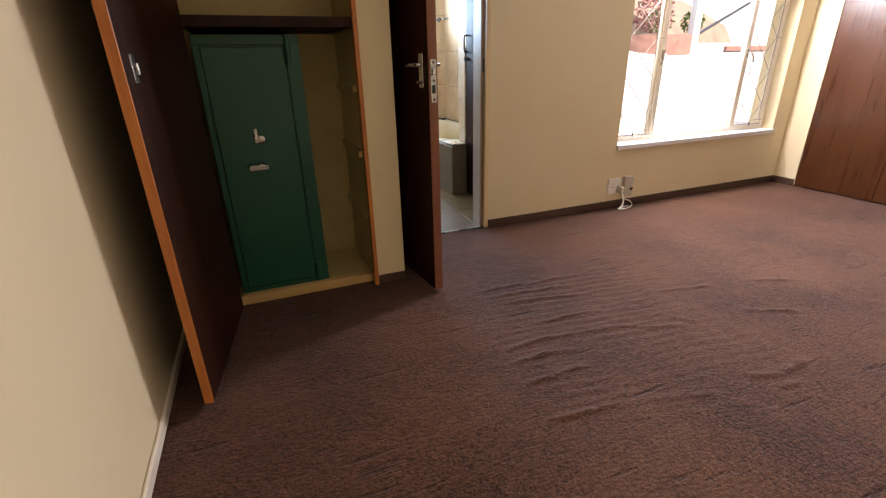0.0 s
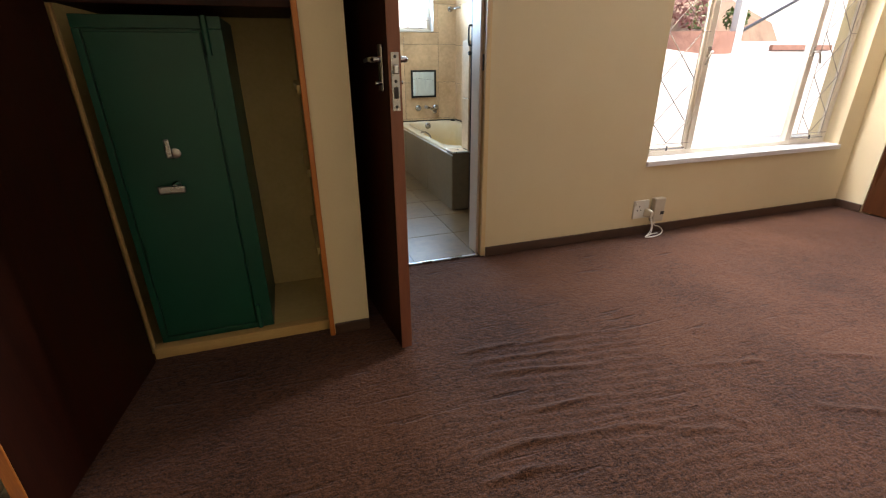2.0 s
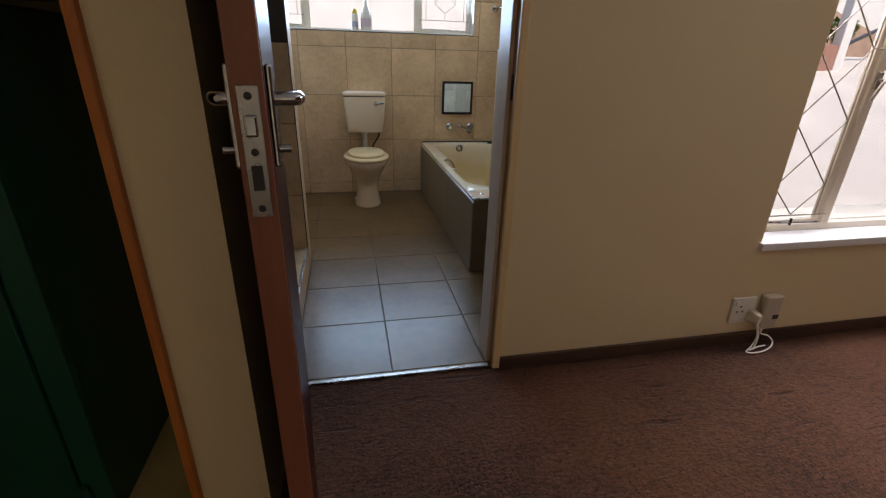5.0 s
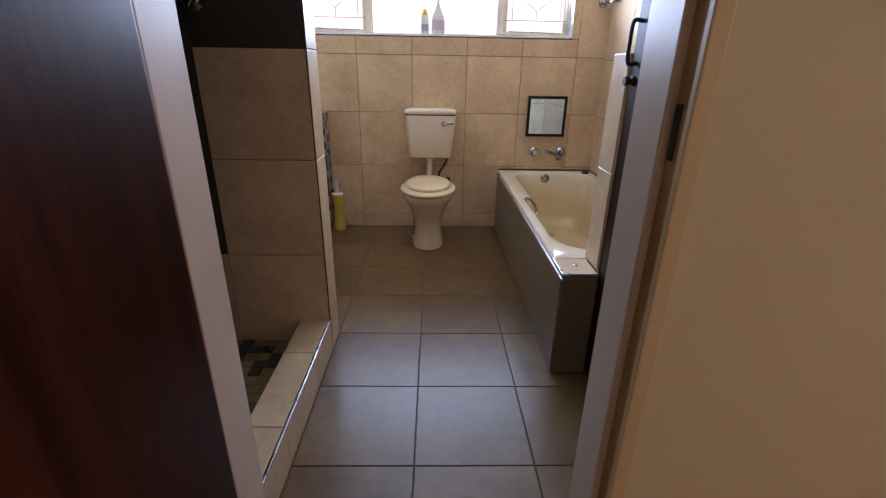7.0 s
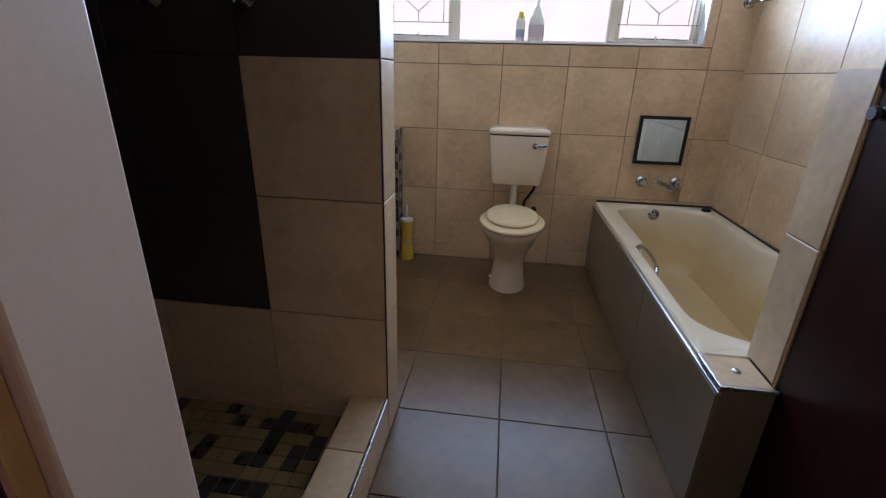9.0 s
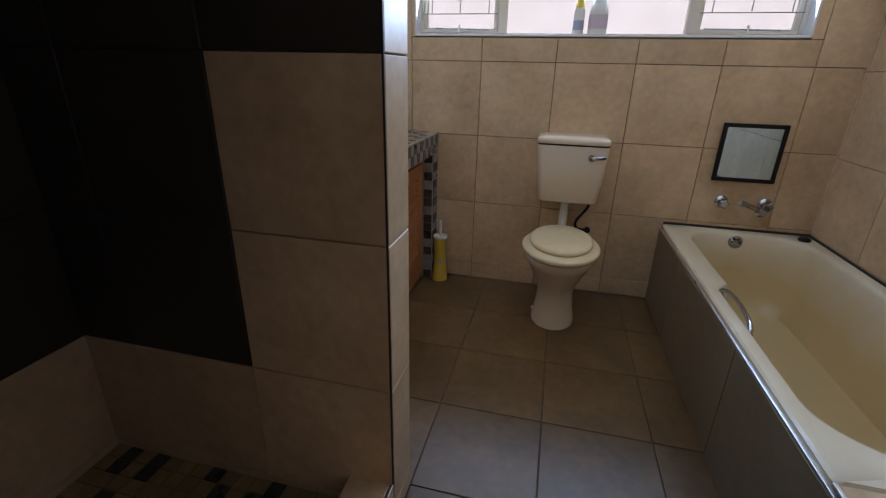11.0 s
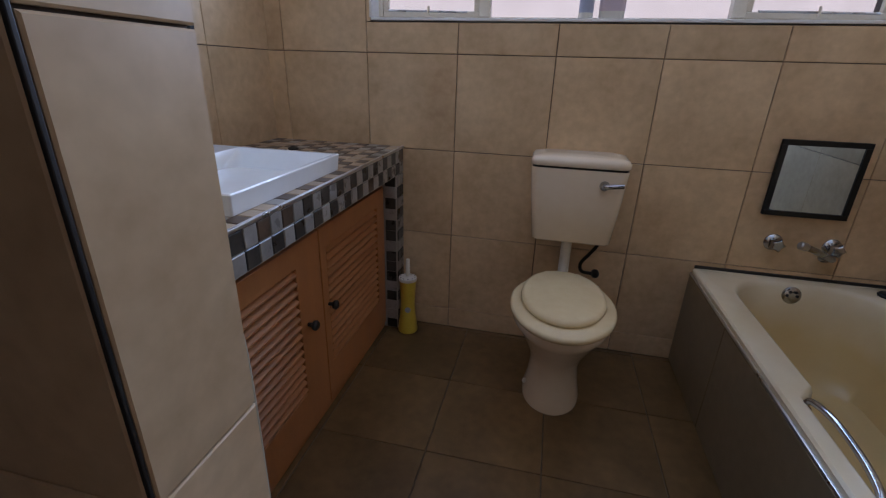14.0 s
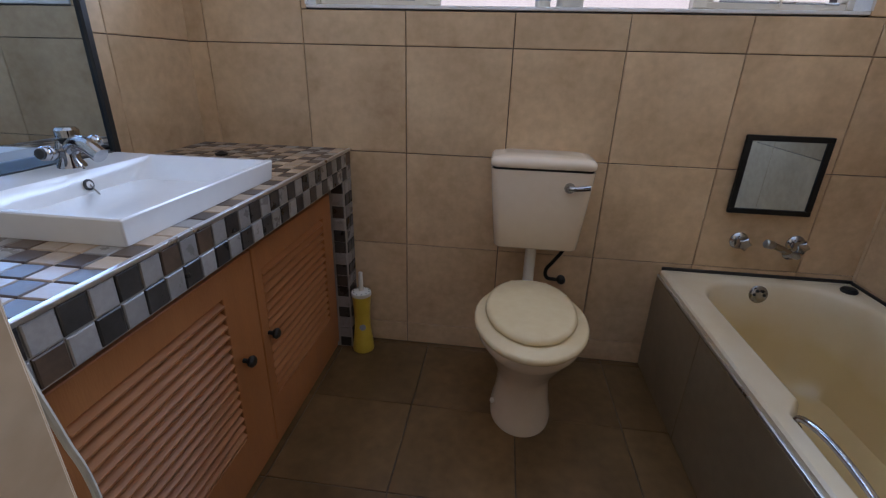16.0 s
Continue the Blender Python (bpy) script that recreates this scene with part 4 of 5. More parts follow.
part("lid", loft([egg(C, 5.11, 0.138, 0.19, 0.195, 0.4055), egg(C, 5.11, 0.142, 0.195, 0.198, 0.412), egg(C, 5.11, 0.140, 0.193, 0.196, 0.422), egg(C, 5.11, 0.128, 0.178, 0.185, 0.428), egg(C, 5.11, 0.06, 0.09, 0.09, 0.431)]), M_SEAT, wc, "closed yellowed plastic lid", smooth=60)
for s in (-1, 1):
    part("seat_hinge", tube([(C + s * 0.055, 5.295, 0.385), (C + s * 0.055, 5.295, 0.418)], 0.012, 12), M_SEAT, wc)
cx, cy = 1.312, 5.388
cis = part("cistern", loft([rrect(cx, cy + 0.002, 0.134, 0.077, 0.02, 0.540), rrect(cx, cy, 0.141, 0.083, 0.024, 0.547), rrect(cx, cy - 0.002, 0.157, 0.088, 0.026, 0.70), rrect(cx, cy - 0.003, 0.167, 0.090, 0.026, 0.814)]), M_PORC, wc, smooth=50)
part("lid_seam", loft([rrect(cx, cy - 0.003, 0.163, 0.086, 0.026, 0.813), rrect(cx, cy - 0.003, 0.163, 0.086, 0.026, 0.823)]), M_RUBBER, cis, "dark seam under the lid", smooth=50)
part("cistern_lid", loft([rrect(cx, cy - 0.004, 0.166, 0.089, 0.026, 0.822), rrect(cx, cy - 0.004, 0.169, 0.092, 0.028, 0.826), rrect(cx, cy - 0.004, 0.169, 0.092, 0.028, 0.840), rrect(cx, cy - 0.003, 0.162, 0.087, 0.030, 0.850), rrect(cx, cy, 0.13, 0.07, 0.03, 0.856)]), M_PORC, cis, smooth=50)
fl = part("flush_boss", turned(lathe([(0.017, 0), (0.017, 0.006), (0.011, 0.014), (0.011, 0.02)], 0, 0), (1.400, 5.297, 0.765), (0, -1, 0)), M_CHROME, cis)
part("flush_lever", tube(smooth_line([(1.400, 5.281, 0.765), (1.412, 5.276, 0.767), (1.434, 5.274, 0.770), (1.460, 5.276, 0.773)]), 0.0085, 10), M_CHROME, cis, "small chrome flush lever")
part("flush_pipe", tube([(C + 0.005, 5.40, 0.545), (C + 0.005, 5.395, 0.43), (C + 0.003, 5.36, 0.36), (C, 5.30, 0.33)], 0.020, 16), M_WHITE, wc)
part("pipe_nut", lathe([(0.03, 0), (0.03, 0.02), (0.024, 0.024)], C + 0.005, 5.40, 0.518), M_WHITE, wc)
part("inlet_hose", tube(smooth_line([(1.425, 5.42, 0.542), (1.425, 5.425, 0.50), (1.40, 5.43, 0.455), (1.375, 5.44, 0.41), (1.385, 5.455, 0.37), (1.43, 5.465, 0.36)]), 0.007, 10), M_RUBBER, wc, "black rubber inlet hose")
vl = part("stop_valve", turned(lathe([(0.016, 0), (0.016, 0.02), (0.010, 0.03)], 0, 0), (1.44, YE - 0.008, 0.36), (0, -1, 0)), M_BLACK, wc)
part("bolt_cap", turned(lathe([(0.009, 0), (0.009, 0.006), (0.004, 0.01)], 0, 0), (C - 0.095, 5.10, 0.055), (-1, -0.4, 0.2)), M_WHITE, wc)

# Toilet brush
tb = thing("toilet_brush", (0.655, 5.405, 0.0), "yellow plastic toilet brush in its holder beside the vanity", "toilet brush")
part("holder", lathe([(0.044, 0), (0.045, 0.008), (0.040, 0.05), (0.034, 0.10), (0.032, 0.15), (0.035, 0.21), (0.038, 0.252), (0.034, 0.256)], 0.655, 5.405), M_YELLOW, tb)
cap = part("cap", lathe([(0.040, 0), (0.041, 0.004), (0.039, 0.014), (0.012, 0.020)], 0.655, 5.405, 0.254), M_WHITE, tb)
for k in range(10):
    a = 2 * math.pi * k / 10
    part("slot", box(-0.008, 0.008, -0.0025, 0.0025, 0, 0.002), M_BLACK, cap, local=True).matrix_basis = Matrix.Translation((0.026 * math.cos(a), 0.026 * math.sin(a), 0.268)) @ Matrix.Rotation(a, 4, "Z")
part("handle", lathe([(0.010, 0), (0.009, 0.04), (0.008, 0.075), (0.0085, 0.082), (0.003, 0.086)], 0.655, 5.405, 0.270), M_WHITE, tb)
part("badge", turned(lathe([(0.013, 0), (0.013, 0.003), (0.007, 0.004)], 0, 0, n=16), (0.665, 5.372, 0.12), (0.3, -1, 0)), M_BLUE, tb, "small dark round badge")

# ---- vanity ----
VZ, VX, VY0, VY1 = 0.824, 0.612, 4.022, YE
van = thing("vanity", (0.32, 4.76, 0.0), "built-in vanity with mosaic-tiled top and louvred pine doors", "vanity")
part("top_slab", box(XL, VX - 0.008, VY0, VY1 - 0.002, 0.715, VZ - 0.006), M_GROUTPALE, van)
v_top = part("top", box(XL + 0.001, VX - 0.007, VY0 + 0.001, VY1 - 0.003, VZ - 0.008, VZ - 0.0045), M_GROUTPALE, van, "mosaic-tiled counter top")
v_apron = part("apron", box(VX - 0.010, VX - 0.0045, VY0 + 0.002, VY1 - 0.002, 0.716, VZ - 0.007), M_GROUTPALE, van, "mosaic-tiled counter front")
v_leg = part("leg", box(XL + 0.002, VX - 0.0045, 5.405, VY1 - 0.003, 0.0, 0.715), M_GROUTPALE, van, "mosaic-tiled end upright")
v_leg2 = part("leg", box(XL + 0.002, VX - 0.0045, VY0 + 0.002, 4.235, 0.0, 0.715), M_GROUTPALE, van, "mosaic-tiled end upright")
part("edge_trim", box(VX - 0.007, VX + 0.003, VY0 + 0.002, VY1 - 0.003, VZ - 0.008, VZ + 0.002, 0.002), M_ALU, van, "thin metal tile edge trim")
part("frame", ring_x(0.522, 0.543, (4.237, 5.403, 0.0, 0.714), (4.262, 5.385, 0.04, 0.685)), M_PINE, van, "pale pine face frame")
part("inside", box(XL + 0.004, 0.520, 4.237, 5.403, 0.001, 0.012), M_PINE, van)
for y0, y1, l0, l1, ky in ((4.250, 4.836, 4.295, 4.700, 4.738), (4.840, 5.398, 4.880, 5.318, 4.872)):
    dr = part("door", ring_x(0.530, 0.552, (y0, y1, 0.030, 0.668), (l0, l1, 0.174, 0.598)), M_PINEV, van, "louvred pale pine door")
    n = 15
    for k in range(n):
        z = 0.176 + (0.597 - 0.176) * (k + 0.5) / n
        s = box(-0.0140, 0.0140, l0 - 0.002, l1 + 0.002, -0.0042, 0.0042, 0.0016, 1)
        bmesh.ops.transform(s, verts=s.verts, matrix=Matrix.Translation((0.541, 0, z)) @ Matrix.Rotation(radians(27), 4, "Y"))
        part("slat", s, M_PINE, dr, smooth=0)
    part("knob", turned(lathe([(0.006, 0), (0.006, 0.012), (0.014, 0.018), (0.016, 0.026), (0.011, 0.032)], 0, 0), (0.552, ky, 0.400), (1, 0, 0)), M_BLACK, dr, "black round knob")

# Basin and mixer
bas = thing("basin", (0.36, 4.68, VZ), "white rectangular ceramic basin set on the mosaic counter", "basin")
bx, by, hx, hy = 0.341, 4.717, 0.229, 0.257
def bowl_loop(x0, x1, y0, y1, r, z):
    return rrect((x0 + x1) / 2, (y0 + y1) / 2, (x1 - x0) / 2, (y1 - y0) / 2, r, z)
bx0, bx1, by0, by1 = bx - hx, bx + hx, by - hy, by + hy
lo = [bowl_loop(bx0 + 0.004, bx1 - 0.004, by0 + 0.004, by1 - 0.004, 0.006, VZ + 0.001), bowl_loop(bx0, bx1, by0, by1, 0.005, VZ + 0.047), bowl_loop(bx0 + 0.002, bx1 - 0.002, by0 + 0.002, by1 - 0.002, 0.005, VZ + 0.050),
      bowl_loop(bx0 + 0.115, bx1 - 0.014, by0 + 0.014, by1 - 0.014, 0.010, VZ + 0.050), bowl_loop(bx0 + 0.118, bx1 - 0.016, by0 + 0.017, by1 - 0.017, 0.010, VZ + 0.047),
      bowl_loop(bx0 + 0.124, bx1 - 0.021, by0 + 0.055, by1 - 0.055, 0.035, VZ + 0.020), bowl_loop(bx0 + 0.134, bx1 - 0.030, by0 + 0.110, by1 - 0.110, 0.06, VZ - 0.020),
      bowl_loop(bx0 + 0.155, bx1 - 0.055, by0 + 0.165, by1 - 0.165, 0.07, VZ - 0.056), bowl_loop(bx0 + 0.20, bx1 - 0.11, by0 + 0.20, by1 - 0.20, 0.04, VZ - 0.066)]
part("bowl", loft(lo), M_BASIN, bas, smooth=35)
part("overflow", turned(lathe([(0.013, 0), (0.013, 0.003), (0.008, 0.004)], 0, 0, n=16), (0.2375, 4.742, VZ + 0.020), (1, 0, 0.2)), M_BLACK, bas)
part("overflow_hole", turned(lathe([(0.008, 0), (0.008, 0.001)], 0, 0, n=16), (0.2415, 4.742, VZ + 0.0205), (1, 0, 0.2)), M_SILL, bas)
part("chain", tube(smooth_line([(0.205, 4.775, VZ + 0.055), (0.225, 4.752, VZ + 0.035), (0.245, 4.742, VZ + 0.018), (0.275, 4.733, VZ - 0.005), (0.295, 4.715, VZ - 0.02), (0.312, 4.702, VZ - 0.036)]), 0.002, 6), M_STEEL, bas, "thin plug chain")
mx = thing("basin_mixer", (0.165, 4.770, VZ + 0.05), "chrome basin mixer tap with two cross handles", "tap")
part("body", lathe([(0.030, 0), (0.029, 0.006), (0.021, 0.018), (0.023, 0.045), (0.019, 0.062)], 0.165, 4.785, VZ + 0.050), M_CHROME, mx)
part("spout", tube(smooth_line([(0.165, 4.785, VZ + 0.082), (0.19, 4.780, VZ + 0.106), (0.225, 4.775, VZ + 0.104), (0.262, 4.770, VZ + 0.082)]), 0.018, 16), M_CHROME, mx)
part("collar", lathe([(0.020, 0), (0.020, 0.010)], 0.176, 4.784, VZ + 0.106), M_BLACK, mx, "dark collar ring")
part("diverter", lathe([(0.016, 0), (0.024, 0.004), (0.024, 0.020), (0.018, 0.026)], 0.176, 4.784, VZ + 0.116), M_CHROME, mx)
for s, aim, end in ((-1, (0.1, -1, 0.15), M_BLACK), (1, (0.55, 1, 0.45), M_CHROME)):
    at = (0.165, 4.785 + s * 0.016, VZ + 0.084)
    hd = part("handle", turned(lathe([(0.011, 0), (0.010, 0.018), (0.013, 0.024), (0.016, 0.028), (0.016, 0.036), (0.0135, 0.039), (0.016, 0.042), (0.016, 0.051), (0.013, 0.055)], 0, 0, n=20), at, aim), M_CHROME, mx, "chrome handle with a ribbed grip")
    part("cap", turned(lathe([(0.0115, 0.055), (0.0115, 0.060), (0.007, 0.063)], 0, 0, n=16), at, aim), end, hd)
hc = solid("drain_plug", lathe([(0.018, 0), (0.021, 0.006), (0.010, 0.010), (0.005, 0.014)], 0.255, 5.235, VZ + 0.002), M_BLACK, "small black sink plug lying on the mosaic counter", "sink plug")
wm = thing("wall_mirror", (XL + 0.006, 4.58, 0.87), "large frameless-looking wall mirror with a thin black edge", "mirror")
part("glass", box(XL + 0.006, XL + 0.012, 4.06, 5.04, 0.862, 1.75), M_MIRROR, wm, "silvered mirror glass", smooth=0)
part("edge", boxes([(XL + 0.005, XL + 0.022, 5.04, 5.058, 0.85, 1.762), (XL + 0.005, XL + 0.016, 4.06, 5.04, 0.85, 0.862), (XL + 0.005, XL + 0.016, 4.06, 5.04, 1.75, 1.762)], 0.001), M_BLACK, wm)

# Cords that hang down the end of the partition
cords = thing("power_cord", (PX, PY1 + 0.01, 0.0), "pale grey power cords hanging down beside the partition", "cable")
for ys in ((0.006, 0.006, 0.006, 0.007, 0.008, 0.010, 0.012), (0.012, 0.010, 0.008, 0.016, 0.024, 0.022, 0.020)):
    line = smooth_line([(PX - 0.026, PY1 + y + 0.008, z) for y, z in zip(ys, (1.10, 1.02, 0.95, 0.88, 0.80, 0.55, 0.30))] + [(PX - 0.03, PY1 + 0.03, 0.006)])
    part("cord", tube(line, 0.0026, 8), M_GREYPL, cords)

# ---- shower ----
kerb = thing("shower_kerb", (0.86, 3.46, 0.0), "tiled kerb along the shower floor", "kerb", kind="structure")
k_body = part("core", box(0.803, PX - 0.003, YB + 0.012, PY0 + 0.003, -0.004, 0.136), M_GROUT, kerb)
part("edge_trim", box(PX - 0.006, PX + 0.003, YB + 0.013, PY0 - 0.001, 0.133, 0.1425, 0.002), M_STEEL, kerb, "thin metal tile edge trim")
tray = wall("floor_shower", [(XL, 0.803, YB + 0.012, PY0, -0.01, 0.044)], M_SHOW, "mosaic shower floor of dark and tan squares")
part("edge_trim", box(PX - 0.0005, PX + 0.0035, PY0 - 0.0035, PY0 + 0.0005, 0.143, H - 0.003, 0.001), M_BLACK, w_part, "thin dark tile edge trim")
for x in (0.350, 0.590):
    sh = thing("shower_tap", (x, PY0, 1.27), "chrome shower tap on the dark tiles", "tap", "shower taps")
    part("flange", turned(lathe([(0.032, 0), (0.032, 0.004), (0.022, 0.014), (0.014, 0.03)], 0, 0), (x, PY0 - 0.005, 1.285), (0, -1, 0)), M_CHROME, sh)
    hd = loft([[((0.030 if k % 2 == 0 else 0.02) * s * math.cos(math.pi * k / 5), (0.030 if k % 2 == 0 else 0.02) * s * math.sin(math.pi * k / 5), z) for k in range(10)] for z, s in ((0.0, 0.7), (0.008, 1.0), (0.028, 1.0), (0.034, 0.75))])
    part("head", turned(hd, (x, PY0 - 0.033, 1.285), (0, -1, 0)), M_CHROME, sh)

# ---- linen cupboard beside the bath ----
lc = thing("linen_cupboard", (2.2, 3.38, 0.0), "dark varnished tall cupboard between doorway and bath", "cupboard")
part("carcass", box(1.955, XR - 0.002, YB + 0.014, 3.748, 0.0, H - 0.004), M_DOOR, lc)
ld = part("door", box(1.932, 1.953, YB + 0.05, 3.749, 0.008, H - 0.01, 0.002), M_DOOR, lc)
part("pull", tube(smooth_line([(1.932, 3.715, 1.235), (1.905, 3.715, 1.233), (1.902, 3.715, 1.18), (1.905, 3.715, 1.124), (1.932, 3.715, 1.122)]), 0.006, 10), M_BLACK, ld, "black pull handle")
part("latch", turned(lathe([(0.014, 0), (0.014, 0.006), (0.008, 0.012), (0.014, 0.022), (0.012, 0.03)], 0, 0), (1.932, 3.715, 1.073), (-1, 0, 0)), M_BLACK, ld, "small dark latch knob")

# ---- small things ----
so = thing("wall_socket", (2.75, YN, 0.10), "white square wall socket low on the cream wall", "socket")
SOX0, SOX1, SOZ0, SOZ1 = 2.688, 2.800, 0.105, 0.222
sp2 = part("plate", box(SOX0, SOX1, YN - 0.013, YN - 0.001, SOZ0, SOZ1, 0.003), M_WHITE, so)
for ox, oz in ((0.0, 0.018), (-0.013, -0.006), (0.013, -0.006)):
    part("hole", turned(lathe([(0.0045, 0), (0.0045, 0.0012)], 0, 0, n=12), (SOX0 + 0.040 + ox, YN - 0.013, 0.165 + oz), (0, -1, 0)), M_BLACK, sp2)
part("switch", box(SOX0 + 0.008, SOX0 + 0.022, YN - 0.018, YN - 0.012, 0.188, 0.210, 0.002), M_WHITE, sp2)
pl = thing("plug", (2.80, YN - 0.03, 0.10), "pale plug in the wall socket", "plug")
part("body", loft([rrect(0, 0, 0.020, 0.026, 0.010, 0), rrect(0, 0, 0.022, 0.028, 0.012, 0.012), rrect(0, 0, 0.018, 0.022, 0.012, 0.036), rrect(0, 0, 0.012, 0.016, 0.01, 0.046)]), M_GREYPL, pl, smooth=50)
for o in pl.children:
    o.data.transform(Matrix.Translation(-origin_of(pl)).inverted())
    o.data.transform(Matrix.Translation((2.782, YN - 0.0135, 0.140)) @ Vector((0, 0, 1)).rotation_difference(Vector((0.25, -1, 0))).to_matrix().to_4x4())
    o.data.transform(Matrix.Translation(-origin_of(pl)))
tbx = thing("telephone_box", (2.87, YN, 0.08), "beige plastic telephone connection box on the wall", "connection box")
part("body", box(2.822, 2.905, YN - 0.040, YN - 0.001, 0.078, 0.232, 0.008, 3), M_GREYPL, tbx)
part("port", box(2.872, 2.900, YN - 0.043, YN - 0.038, 0.125, 0.146, 0.002), M_BLACK, tbx, "dark jack opening")
cbl = thing("loose_cord", (2.84, YN - 0.06, 0.0), "thin white cord looped on the carpet under the socket", "cable")
part("cord", tube(smooth_line([(2.790, YN - 0.045, 0.13), (2.800, YN - 0.052, 0.09), (2.815, YN - 0.05, 0.05), (2.79, YN - 0.06, 0.012), (2.745, YN - 0.085, 0.006), (2.80, YN - 0.095, 0.006), (2.87, YN - 0.075, 0.008), (2.90, YN - 0.055, 0.02), (2.88, YN - 0.045, 0.045), (2.84, YN - 0.04, 0.06), (2.855, YN - 0.03, 0.082)]), 0.0032, 8), M_WHITE, cbl)
part("cord", tube(smooth_line([(2.80, YN - 0.045, 0.12), (2.82, YN - 0.05, 0.06), (2.80, YN - 0.065, 0.014), (2.77, YN - 0.075, 0.006), (2.81, YN - 0.07, 0.014), (2.86, YN - 0.06, 0.010)]), 0.0028, 8), M_WHITE, cbl)

sc = thing("spray_can", (1.272, 5.520, BZ0 + 0.015), "white and yellow spray can on the window sill", "spray can")
part("can", lathe([(0.022, 0), (0.024, 0.004), (0.024, 0.105), (0.016, 0.116)], 1.272, 5.52, BZ0 + 0.015), M_WHITE, sc)
part("label", lathe([(0.0245, 0), (0.0245, 0.04)], 1.272, 5.52, BZ0 + 0.035), M_BLUE, sc, "blue band")
part("cap", lathe([(0.019, 0), (0.019, 0.028), (0.015, 0.034)], 1.272, 5.52, BZ0 + 0.129), M_YELLOW, sc, "yellow cap")
bt = thing("detergent_bottle", (1.358, 5.520, BZ0 + 0.015), "pink and white detergent bottle on the window sill", "bottle")
part("body", loft([rrect(1.358, 5.52, 0.036, 0.022, 0.018, BZ0 + 0.015), rrect(1.358, 5.52, 0.042, 0.025, 0.02, BZ0 + 0.022), rrect(1.358, 5.52, 0.041, 0.025, 0.02, BZ0 + 0.11), rrect(1.358, 5.52, 0.030, 0.02, 0.018, BZ0 + 0.16), rrect(1.358, 5.52, 0.014, 0.014, 0.013, BZ0 + 0.195)]), M_WHITE, bt, smooth=50)
part("label", loft([rrect(1.358, 5.52, 0.0428, 0.0258, 0.02, BZ0 + 0.04), rrect(1.358, 5.52, 0.0425, 0.0258, 0.02, BZ0 + 0.10)]), M_RED, bt, "faded red label", smooth=50)
part("cap", lathe([(0.016, 0), (0.016, 0.02), (0.009, 0.03), (0.007, 0.045)], 1.358, 5.52, BZ0 + 0.195), M_WHITE, bt)
rail = thing("wall_bracket", (2.40, 5.42, 1.49), "short chrome bracket on the tiles above the bath", "bracket")
part("arm", tube(smooth_line([(XR - 0.006, 5.33, 1.497), (2.435, 5.335, 1.496), (2.41, 5.37, 1.494), (2.40, 5.42, 1.494), (2.398, YE - 0.006, 1.494)]), 0.010, 10), M_CHROME, rail)
part("flange", turned(lathe([(0.026, 0), (0.026, 0.004), (0.014, 0.010)], 0, 0), (2.398, YE - 0.005, 1.494), (0, -1, 0)), M_CHROME, rail)

# ---- yard ----
solid("boundary_wall", box(-30, 40, 16.0, 16.25, 0.6, 4.2, 0.02), M_OUTWALL, "white plastered boundary wall in the sun", "garden wall", "structure")
gz = ground_z(11, 10.6)
bed = thing("planter_bed", (11.3, 10.9, gz), "raised flower bed with a curved brown brick edge", "planter")
ring = [2 * math.pi * i / 48 for i in range(48)]
part("edging", loft([[(11.25 + (1.25 + o) * math.cos(a), 11.0 + (0.8 + o) * math.sin(a), z) for a in ring] for o, z in ((0, gz - 0.3), (0, gz + 0.42), (-0.12, gz + 0.42), (-0.12, gz + 0.3))], True, True), M_BRICK, bed)
part("soil", loft([[(11.25 + r * 1.1 * math.cos(a), 11.0 + r * 0.66 * math.sin(a), gz + z) for a in ring] for r, z in ((1.0, 0.30), (0.8, 0.42), (0.3, 0.5))], False, True), M_EARTH, bed)
solid("garden_post", box(11.72, 11.95, 10.25, 10.45, gz - 0.3, gz + 2.3, 0.015), M_OUTWALL, "white plastered post beside the flower bed", "post")
bank = thing("gravel_bank", (13.4, 12.2, gz), "sloping garden bank of orange-brown gravel", "garden bank", kind="structure")
part("slope", loft([[(12.1, 11.9, gz - 0.2), (15.8, 11.9, gz - 0.2), (15.8, 14.6, gz - 0.2), (12.1, 14.6, gz - 0.2)], [(12.3, 12.4, gz + 0.8), (15.6, 12.4, gz + 0.8), (15.6, 14.4, gz + 1.8), (12.3, 14.4, gz + 1.8)]]), M_EARTH, bank)
bmc = box(-1.5, 1.5, -0.05, 0.05, -0.03, 0.03, 0.01)
bmesh.ops.transform(bmc, verts=bmc.verts, matrix=Matrix.Translation((13.6, 11.2, gz + 0.75)) @ Matrix.Rotation(radians(-24), 4, "Y"))
solid("hand_rail", bmc, M_MDARK, "thin dark sloping rail in the garden", "rail")
solid("low_kerb", box(13.3, 15.6, 10.4, 10.5, gz - 0.02, gz + 0.12, 0.01), M_BRICK, "low brown garden kerb", "kerb")
rng = random.Random(4)
M_RUST = surface("reddish_leaf", (0.16, 0.055, 0.045), (0.26, 0.10, 0.08), 0.55, scale=3, fine=40, bump=0)
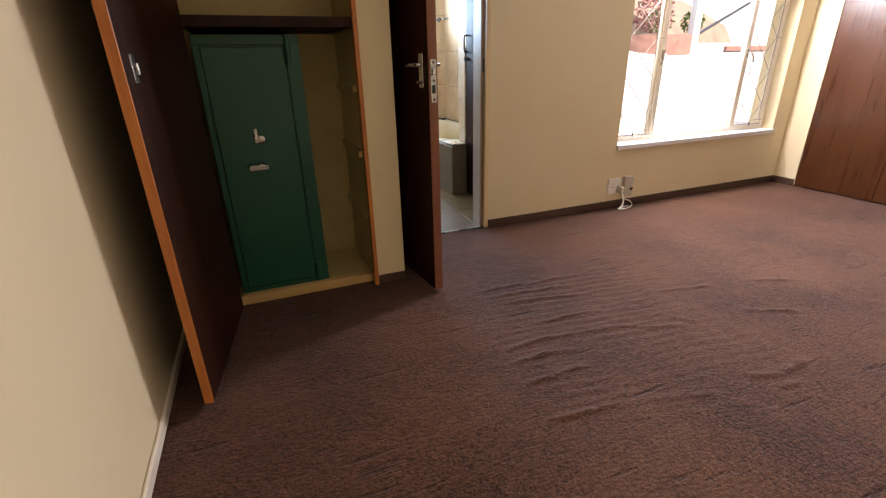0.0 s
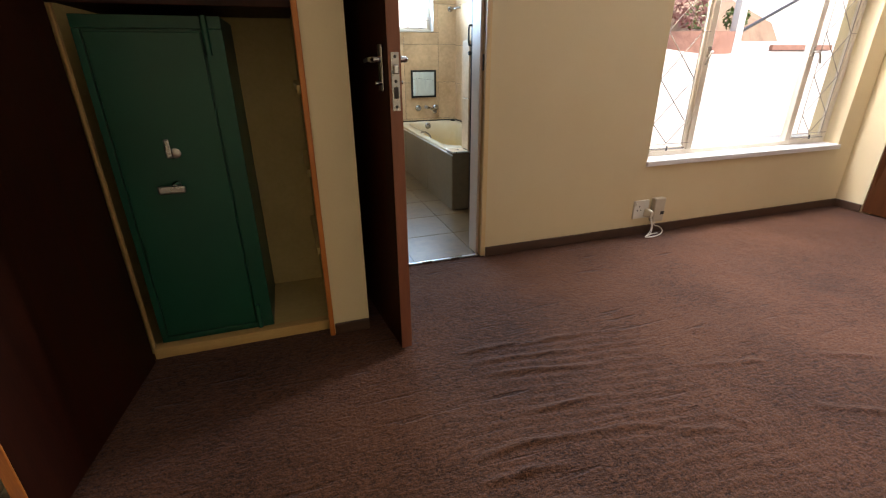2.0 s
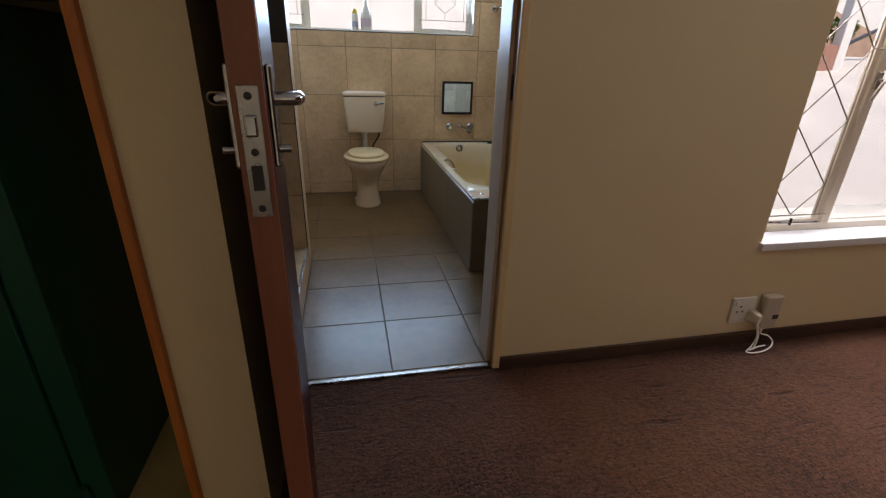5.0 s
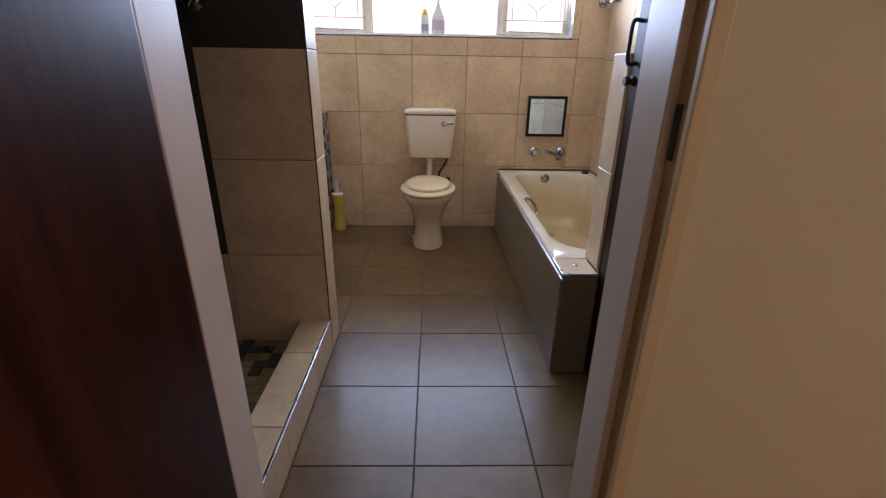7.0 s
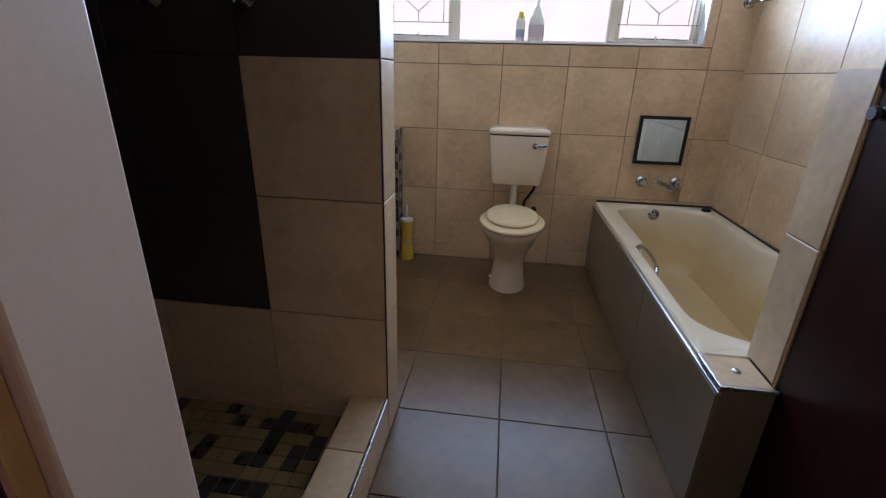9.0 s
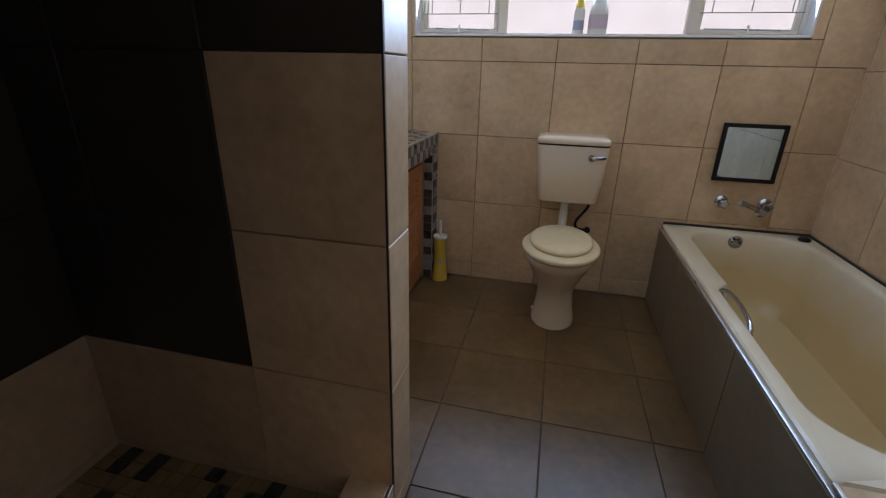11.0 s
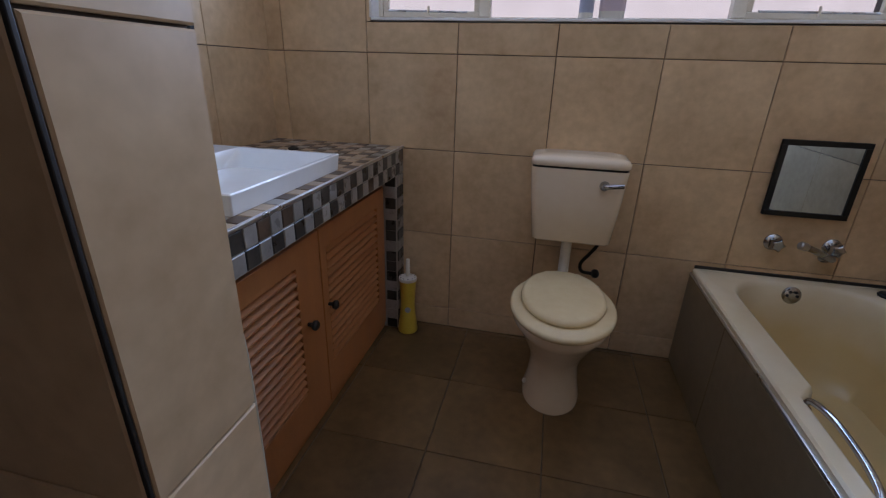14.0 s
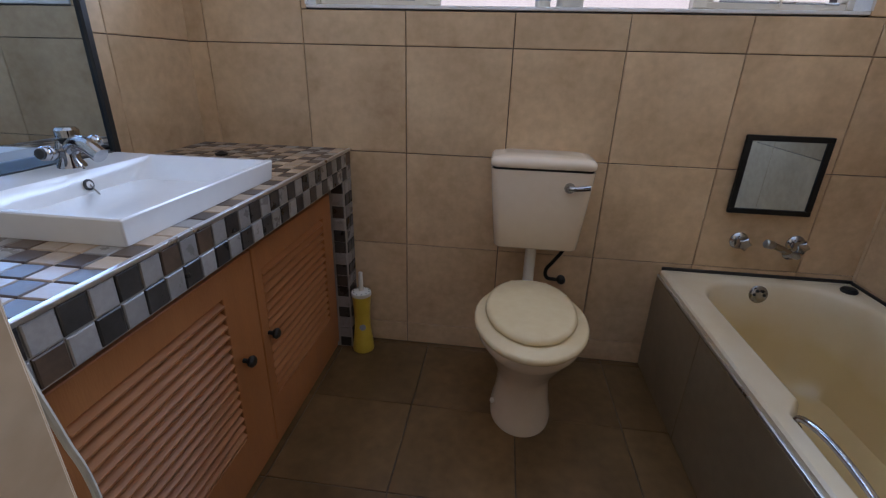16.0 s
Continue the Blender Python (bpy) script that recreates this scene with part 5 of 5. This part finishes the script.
for x, y, z, n, s, leaf_mat, lab in ((10.75, 10.75, gz + 0.45, 420, 0.52, M_RUST, "round reddish garden shrub in the brick bed"), (12.15, 10.7, gz + 0.45, 260, 0.30, M_LEAF, "upright yellow-green garden shrub in the bed"), (11.5, 11.3, gz + 0.45, 260, 0.4, M_LEAF, "leafy green garden shrub in the brick bed")):
    sh = thing("shrub", (x, y, z), lab, "shrub", "garden shrubs")
    part("stem", tube([(x, y, z - 0.15), (x + 0.02, y, z + 0.1), (x, y + 0.02, z + s * 0.9)], 0.02, 6), M_EARTH, sh)
    bm = bmesh.new()
    for i in range(n):
        v = Vector((rng.gauss(0, 1), rng.gauss(0, 1), rng.gauss(0.1, 1))).normalized() * s * rng.uniform(0.35, 1.0) ** 0.5
        c = Vector((x, y, z + s)) + v
        t = Vector((rng.uniform(-1, 1), rng.uniform(-1, 1), rng.uniform(-0.4, 1))).normalized()
        b = t.cross(Vector((rng.uniform(-1, 1), rng.uniform(-1, 1), rng.uniform(-1, 1)))).normalized()
        L, W = rng.uniform(0.10, 0.18), rng.uniform(0.02, 0.04)
        bm.faces.new([bm.verts.new(p) for p in (c - t * L * 0.5, c + b * W, c + t * L * 0.5, c - b * W)])
    part("foliage", bm, leaf_mat, sh, smooth=0)

# ---- tiles, laid last ----
zs = joints(0.095, T, 0.0, H)
tile_face(w_far, "-y", YE + 0.003, joints(0.827, T, XL, XR), joints(0.095 - 0.001, T, 0.0, H), M_TILE, far_holes())
tile_face(w_left, "+x", XL - 0.003, joints(YE, T, PY1 + 0.001, YE), joints(0.095, T, 0.0, H), M_TILE)
# Above the bottom row the tile colour also carries the shower's shade.
tile_face(w_left, "+x", XL - 0.003, joints(PY0, T, YB + 0.012, PY0), joints(0.068, T, 0.0, H), M_TILE, pick=lambda u, v: M_TILESHADE if v > 0.42 else M_TILE)
tile_face(w_right, "-x", XR + 0.003, joints(5.106, T, YB + 0.012, YE), joints(0.08, T, 0.0, H), M_TILE)


# Dark brown partition tiles; shade of the shower corner is in their colour.
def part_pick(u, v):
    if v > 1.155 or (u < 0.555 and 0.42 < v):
        return M_TILESHADE
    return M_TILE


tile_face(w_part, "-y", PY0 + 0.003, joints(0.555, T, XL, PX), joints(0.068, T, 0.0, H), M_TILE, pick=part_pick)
tile_face(w_part, "+y", PY1 - 0.003, joints(0.555, T, XL, PX - 0.001), joints(0.068, T, 0.0, H), M_TILE)
tile_face(w_part, "+x", PX - 0.003, [PY0 + 0.0005, PY1], joints(0.068, T, 0.0, H), M_TILE)
tile_face(w_pier, "-x", 1.931, [3.754, 3.884], [BAZ + 0.001, 0.783, PZ], M_TILE)
tile_face(w_pier, "+y", 3.879, joints(XR, T, 1.927, XR), [BAZ + 0.001, 0.783, PZ], M_TILE)
tile_face(w_pier, "-y", 3.759, joints(1.927, T, 1.927, XR), [0.0, 0.422, 0.783, PZ], M_TILE)
tile_face(w_pier, "+z", PZ - 0.007, joints(1.925, T, 1.925, XR), [3.754, 3.884], M_TILE)
tile_face(bath_floor, "+z", -0.007, joints(TX, T, XL, XR), joints(TY, T, 2.914, YE), M_FLOORTILE)
tile_face(bath_tiles, "-x", BAX + 0.004, joints(TY, 2 * T * 0.98, 3.733, YE - 0.004), [0.002, 0.402], M_FRONTTILE, depth=0.005)
tile_face(bath, "-y", 3.736, [BAX + 0.001, 1.927], [0.002, BAZ - 0.009], M_FRONTTILE, depth=0.006)
tile_face(bath, "+z", BAZ - 0.008, [BAX + 0.007, 1.923], [3.733, 3.866], M_TILE, depth=0.008)
tile_face(kerb, "+z", 0.135, [0.800, PX - 0.006], joints(3.660, T, YB + 0.012, PY0), M_TILE)
tile_face(kerb, "+x", PX - 0.003, joints(3.660, T, YB + 0.012, PY0), [0.0, 0.134], M_TILE, depth=0.005)

MP = 0.0478
prng = random.Random(11)
def mosaic(parent, plane, at, us, vs, holes=(), tones=None, depth=0.005):
    def pick(u, v):
        i, j = int(round(u / MP)), int(round(v / MP))
        r = prng.random()
        return tones((i + j) % 2, r)
    tile_face(parent, plane, at, us, vs, M_MGREY, holes, depth, "mosaic_tile", pick, 0.003)
top_tone = lambda p, r: (M_MBROWN if r < 0.75 else M_MTAN) if p else (M_MTAN if r < 0.75 else M_MGREY)
front_tone = lambda p, r: (M_MDARK if r < 0.9 else M_MBROWN) if p else M_MGREY
floor_tone = lambda p, r: M_MDARK if r < 0.36 else M_SHOW
mosaic(v_top, "+z", VZ - 0.005, joints(VX - 0.004, MP, XL + 0.005, VX - 0.007), joints(VY1 - 0.004, MP, VY0 + 0.004, VY1 - 0.004), [(0.13, 0.55, 4.47, 4.95)], top_tone)
mosaic(v_apron, "+x", VX - 0.005, joints(VY1 - 0.004, MP, VY0 + 0.004, VY1 - 0.004), [0.718, 0.7665, 0.8155], (), front_tone)
mosaic(v_leg, "+x", VX - 0.005, [5.408, 5.446, 5.482], joints(0.716, MP, 0.002, 0.716), (), front_tone)
mosaic(v_leg, "-y", 5.4055, [0.556, 0.6045], joints(0.716, MP, 0.002, 0.716), (), lambda p, r: M_MDARK if r < 0.5 else M_MGREY)
mosaic(tray, "+z", 0.044, joints(0.800, MP, XL + 0.01, 0.800), joints(PY0, MP, 3.25, PY0), (), floor_tone)
